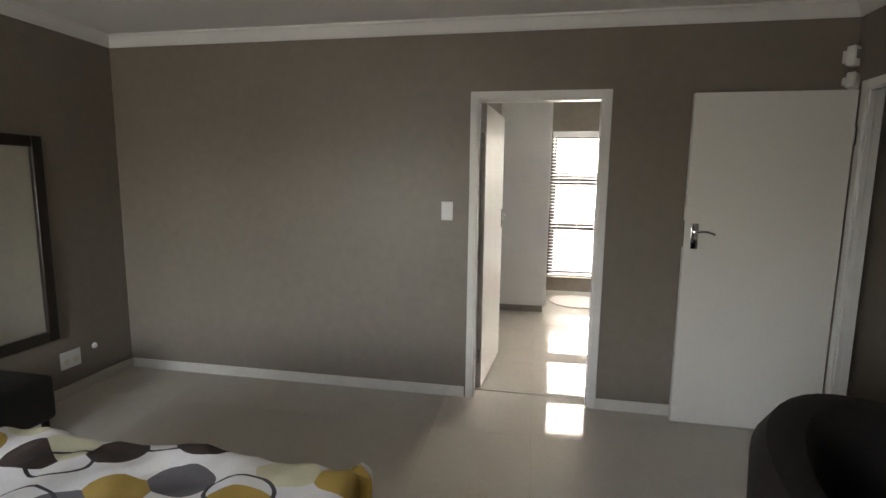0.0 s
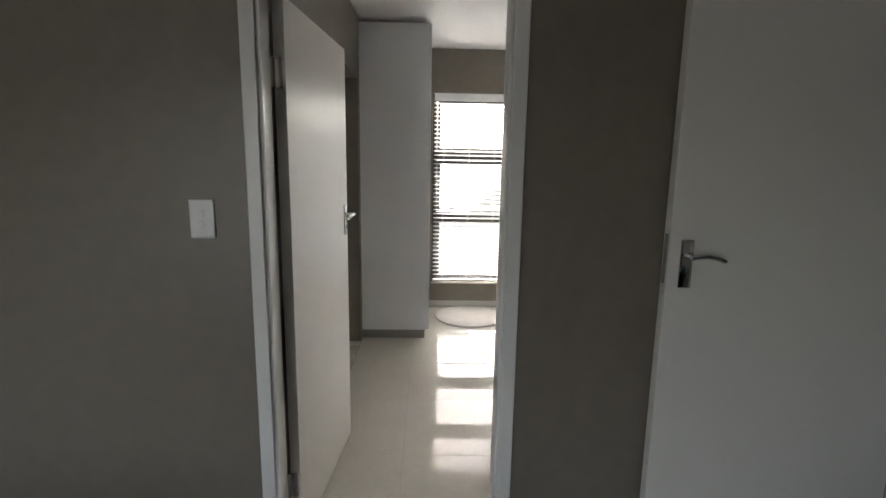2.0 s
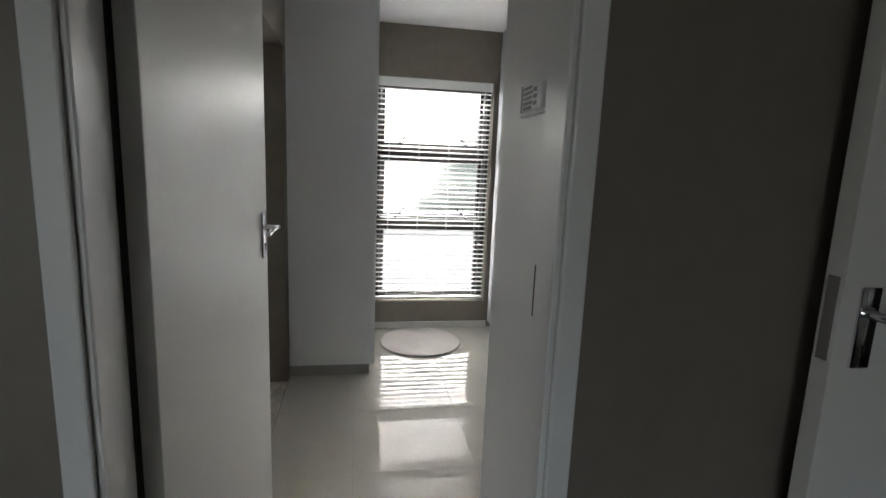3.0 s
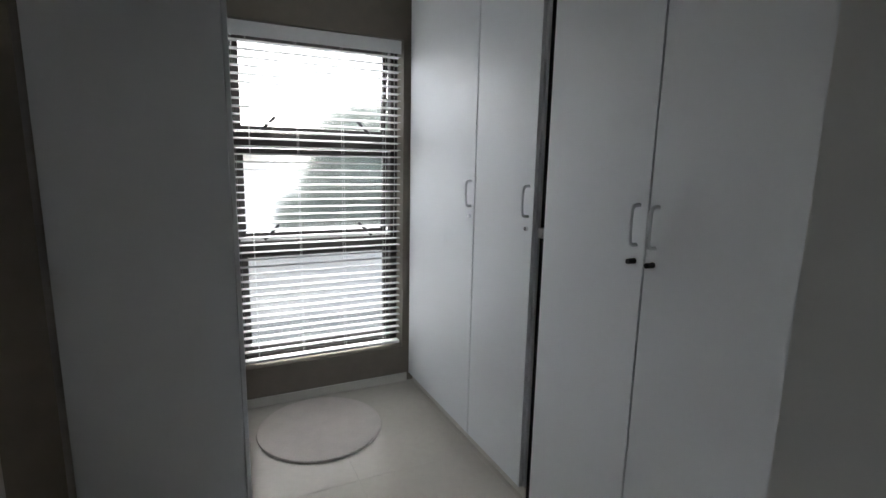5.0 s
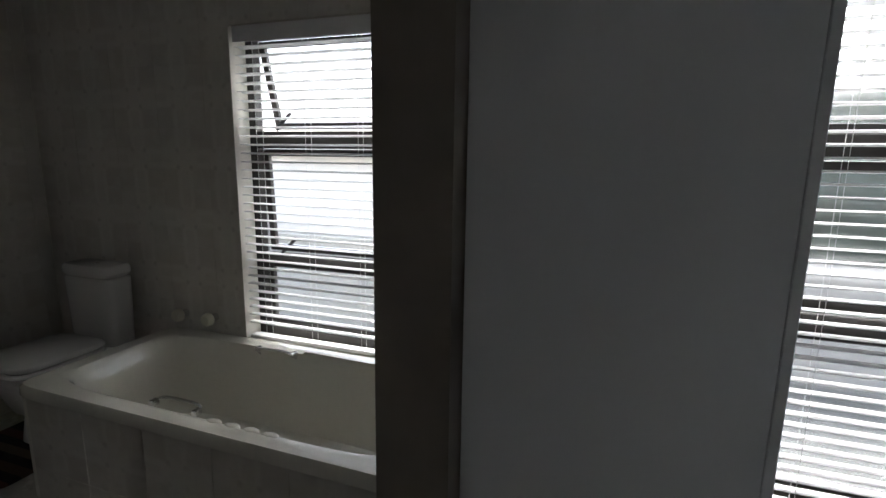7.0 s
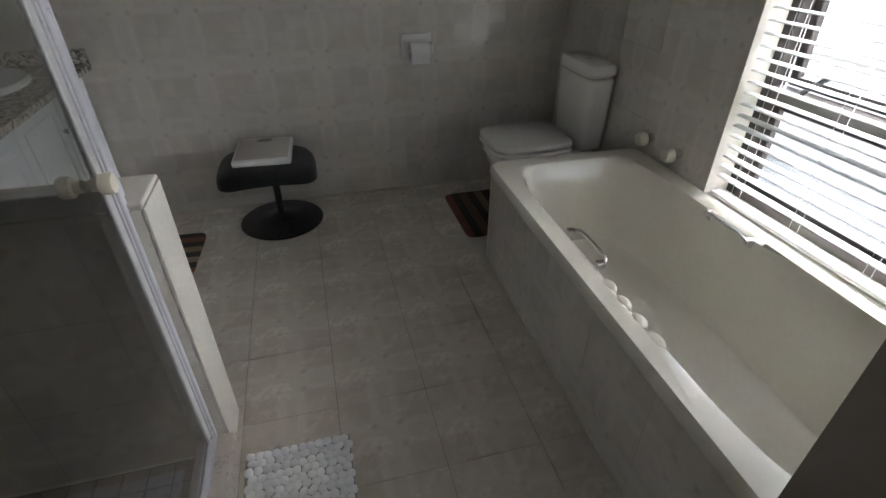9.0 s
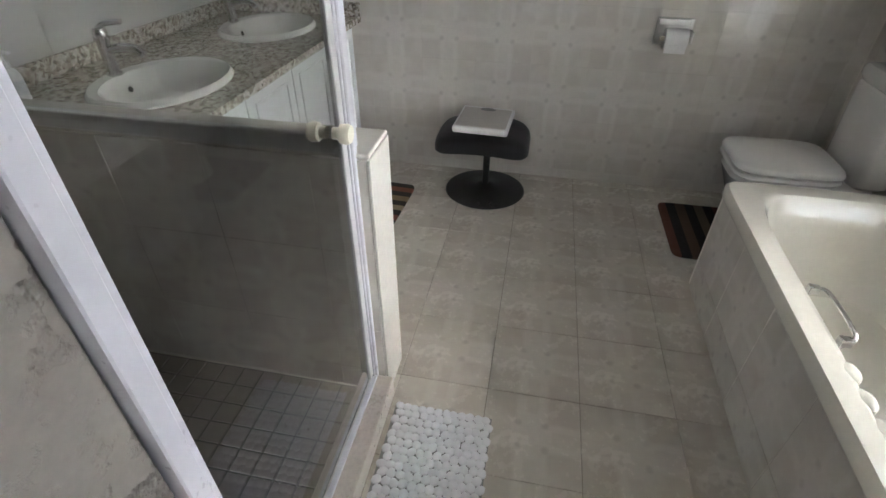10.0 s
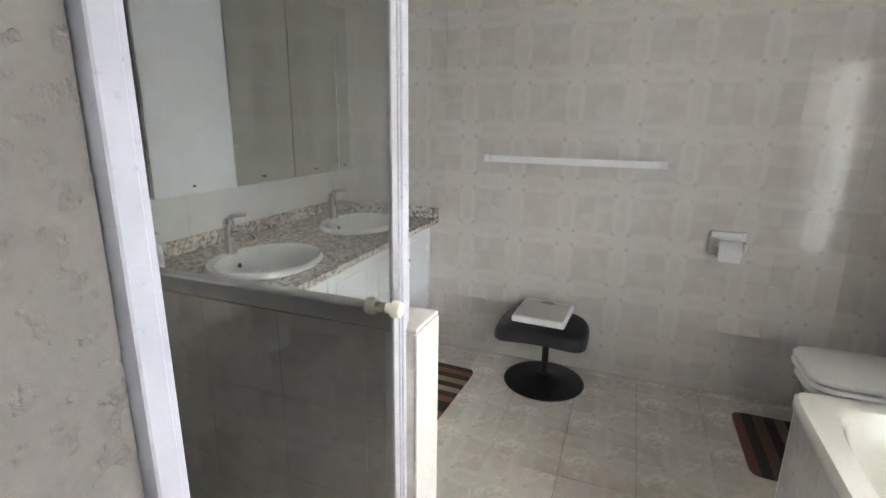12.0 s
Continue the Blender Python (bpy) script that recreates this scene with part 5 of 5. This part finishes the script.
lay(obs["wall_bath_vanity"], van_base, -1.295, -0.335, 0.002, CEIL, WT, WT, -1.122, 0.062, 0.001, 0.002, WALL_TILE, edge=0.0008)
# low wall and bath surround
low_base = Matrix(((0, 0, 1, -1.138), (1, 0, 0, 0), (0, 1, 0, 0), (0, 0, 0, 1)))
lay(obs["core"], low_base, 0.163, 1.59, 0.02, 0.934, WT, WT, 0.163, 0.0, 0.0012, 0.008, WALL_TILE)
low_out = Matrix(((0, 0, -1, -1.292), (-1, 0, 0, 0), (0, 1, 0, 0), (0, 0, 0, 1)))
lay(obs["core"], low_out, -1.59, -0.92, 0.002, 0.934, WT, WT, -1.59, 0.0, 0.0035, 0.008, WALL_TILE)
sur = obs["surround"]
front_base = pose(-1.1, 2.8, 0, 0, 0, -0.9) @ Matrix(((1, 0, 0, 1.1), (0, 0, -1, 0), (0, 1, 0, 0), (0, 0, 0, 1)))
lay(sur, front_base, -2.0, -0.18, 0.004, 0.487, 0.3335, 0.3335, -1.99, 0.153, 0.0016, 0.008, WALL_TILE)
end_base = Matrix(((0, 0, -1, -2.02), (-1, 0, 0, 0), (0, 1, 0, 0), (0, 0, 0, 1)))
lay(sur, end_base, -3.59, -2.83, 0.004, 0.487, 0.3335, 0.3335, -3.2, 0.153, 0.0016, 0.008, WALL_TILE)
# shower floor mosaic
tray = structure("floor_shower", bm_box(-1.128, -0.332, 0.162, 1.498, -0.006, 0.004), material("dark_grout", (0.06, 0.055, 0.05), 0.85), "small square mosaic tiles with dark grout", "shower floor")
MOSAIC = material("mosaic_tile", (0.24, 0.21, 0.18), 0.35, vary=0.08, island=0.3)
lay(tray, pose(0, 0, 0.004), -1.125, -0.335, 0.165, 1.495, 0.078, 0.078, -1.125, 0.165, 0.0065, 0.004, MOSAIC, wob=0.4, name="mosaic_tile")
# pebble mat
pm = thing("pebble_mat", pose(-0.76, 1.81, 0), "white pebble-pattern rubber shower mat on the tiled floor", "mat")
RUBBER = material("white_pvc", (0.72, 0.725, 0.73), 0.4, vary=0.04)
part("web", bm_box(-0.33, 0.33, -0.172, 0.172, 0.001, 0.004), material("mat_web", (0.3, 0.3, 0.29), 0.6), pm)
shapes = []
for k in range(6):
    bm = bmesh.new()
    n = 14
    rr = [1 + random.uniform(-0.06, 0.06) for _ in range(n)]
    ex = random.uniform(0.86, 1.16)
    rings = [[bm.verts.new((s * rr[i] * ex * math.cos(2 * math.pi * i / n), s * rr[i] / ex * math.sin(2 * math.pi * i / n), z)) for i in range(n)] for s, z in ((0.0158, 0.0), (0.0162, 0.0045), (0.0138, 0.0068))]
    for p, q in zip(rings, rings[1:]):
        for i in range(n):
            bm.faces.new((p[i], p[(i + 1) % n], q[(i + 1) % n], q[i]))
    bm.faces.new(rings[-1])
    me = bpy.data.meshes.new("pebble")
    bm.to_mesh(me)
    bm.free()
    for p in me.polygons:
        p.use_smooth = True
    me.materials.append(RUBBER)
    shapes.append(me)
for i in range(24):
    for j in range(12):
        ob = new("pebble", random.choice(shapes))
        ob.parent = pm
        ob.matrix_basis = pose(-0.318 + i * 0.0277 + random.uniform(-0.002, 0.002), -0.158 + j * 0.0282 + (i % 2) * 0.01 + random.uniform(-0.002, 0.002), 0.003, 0, 0, random.uniform(0, 360))
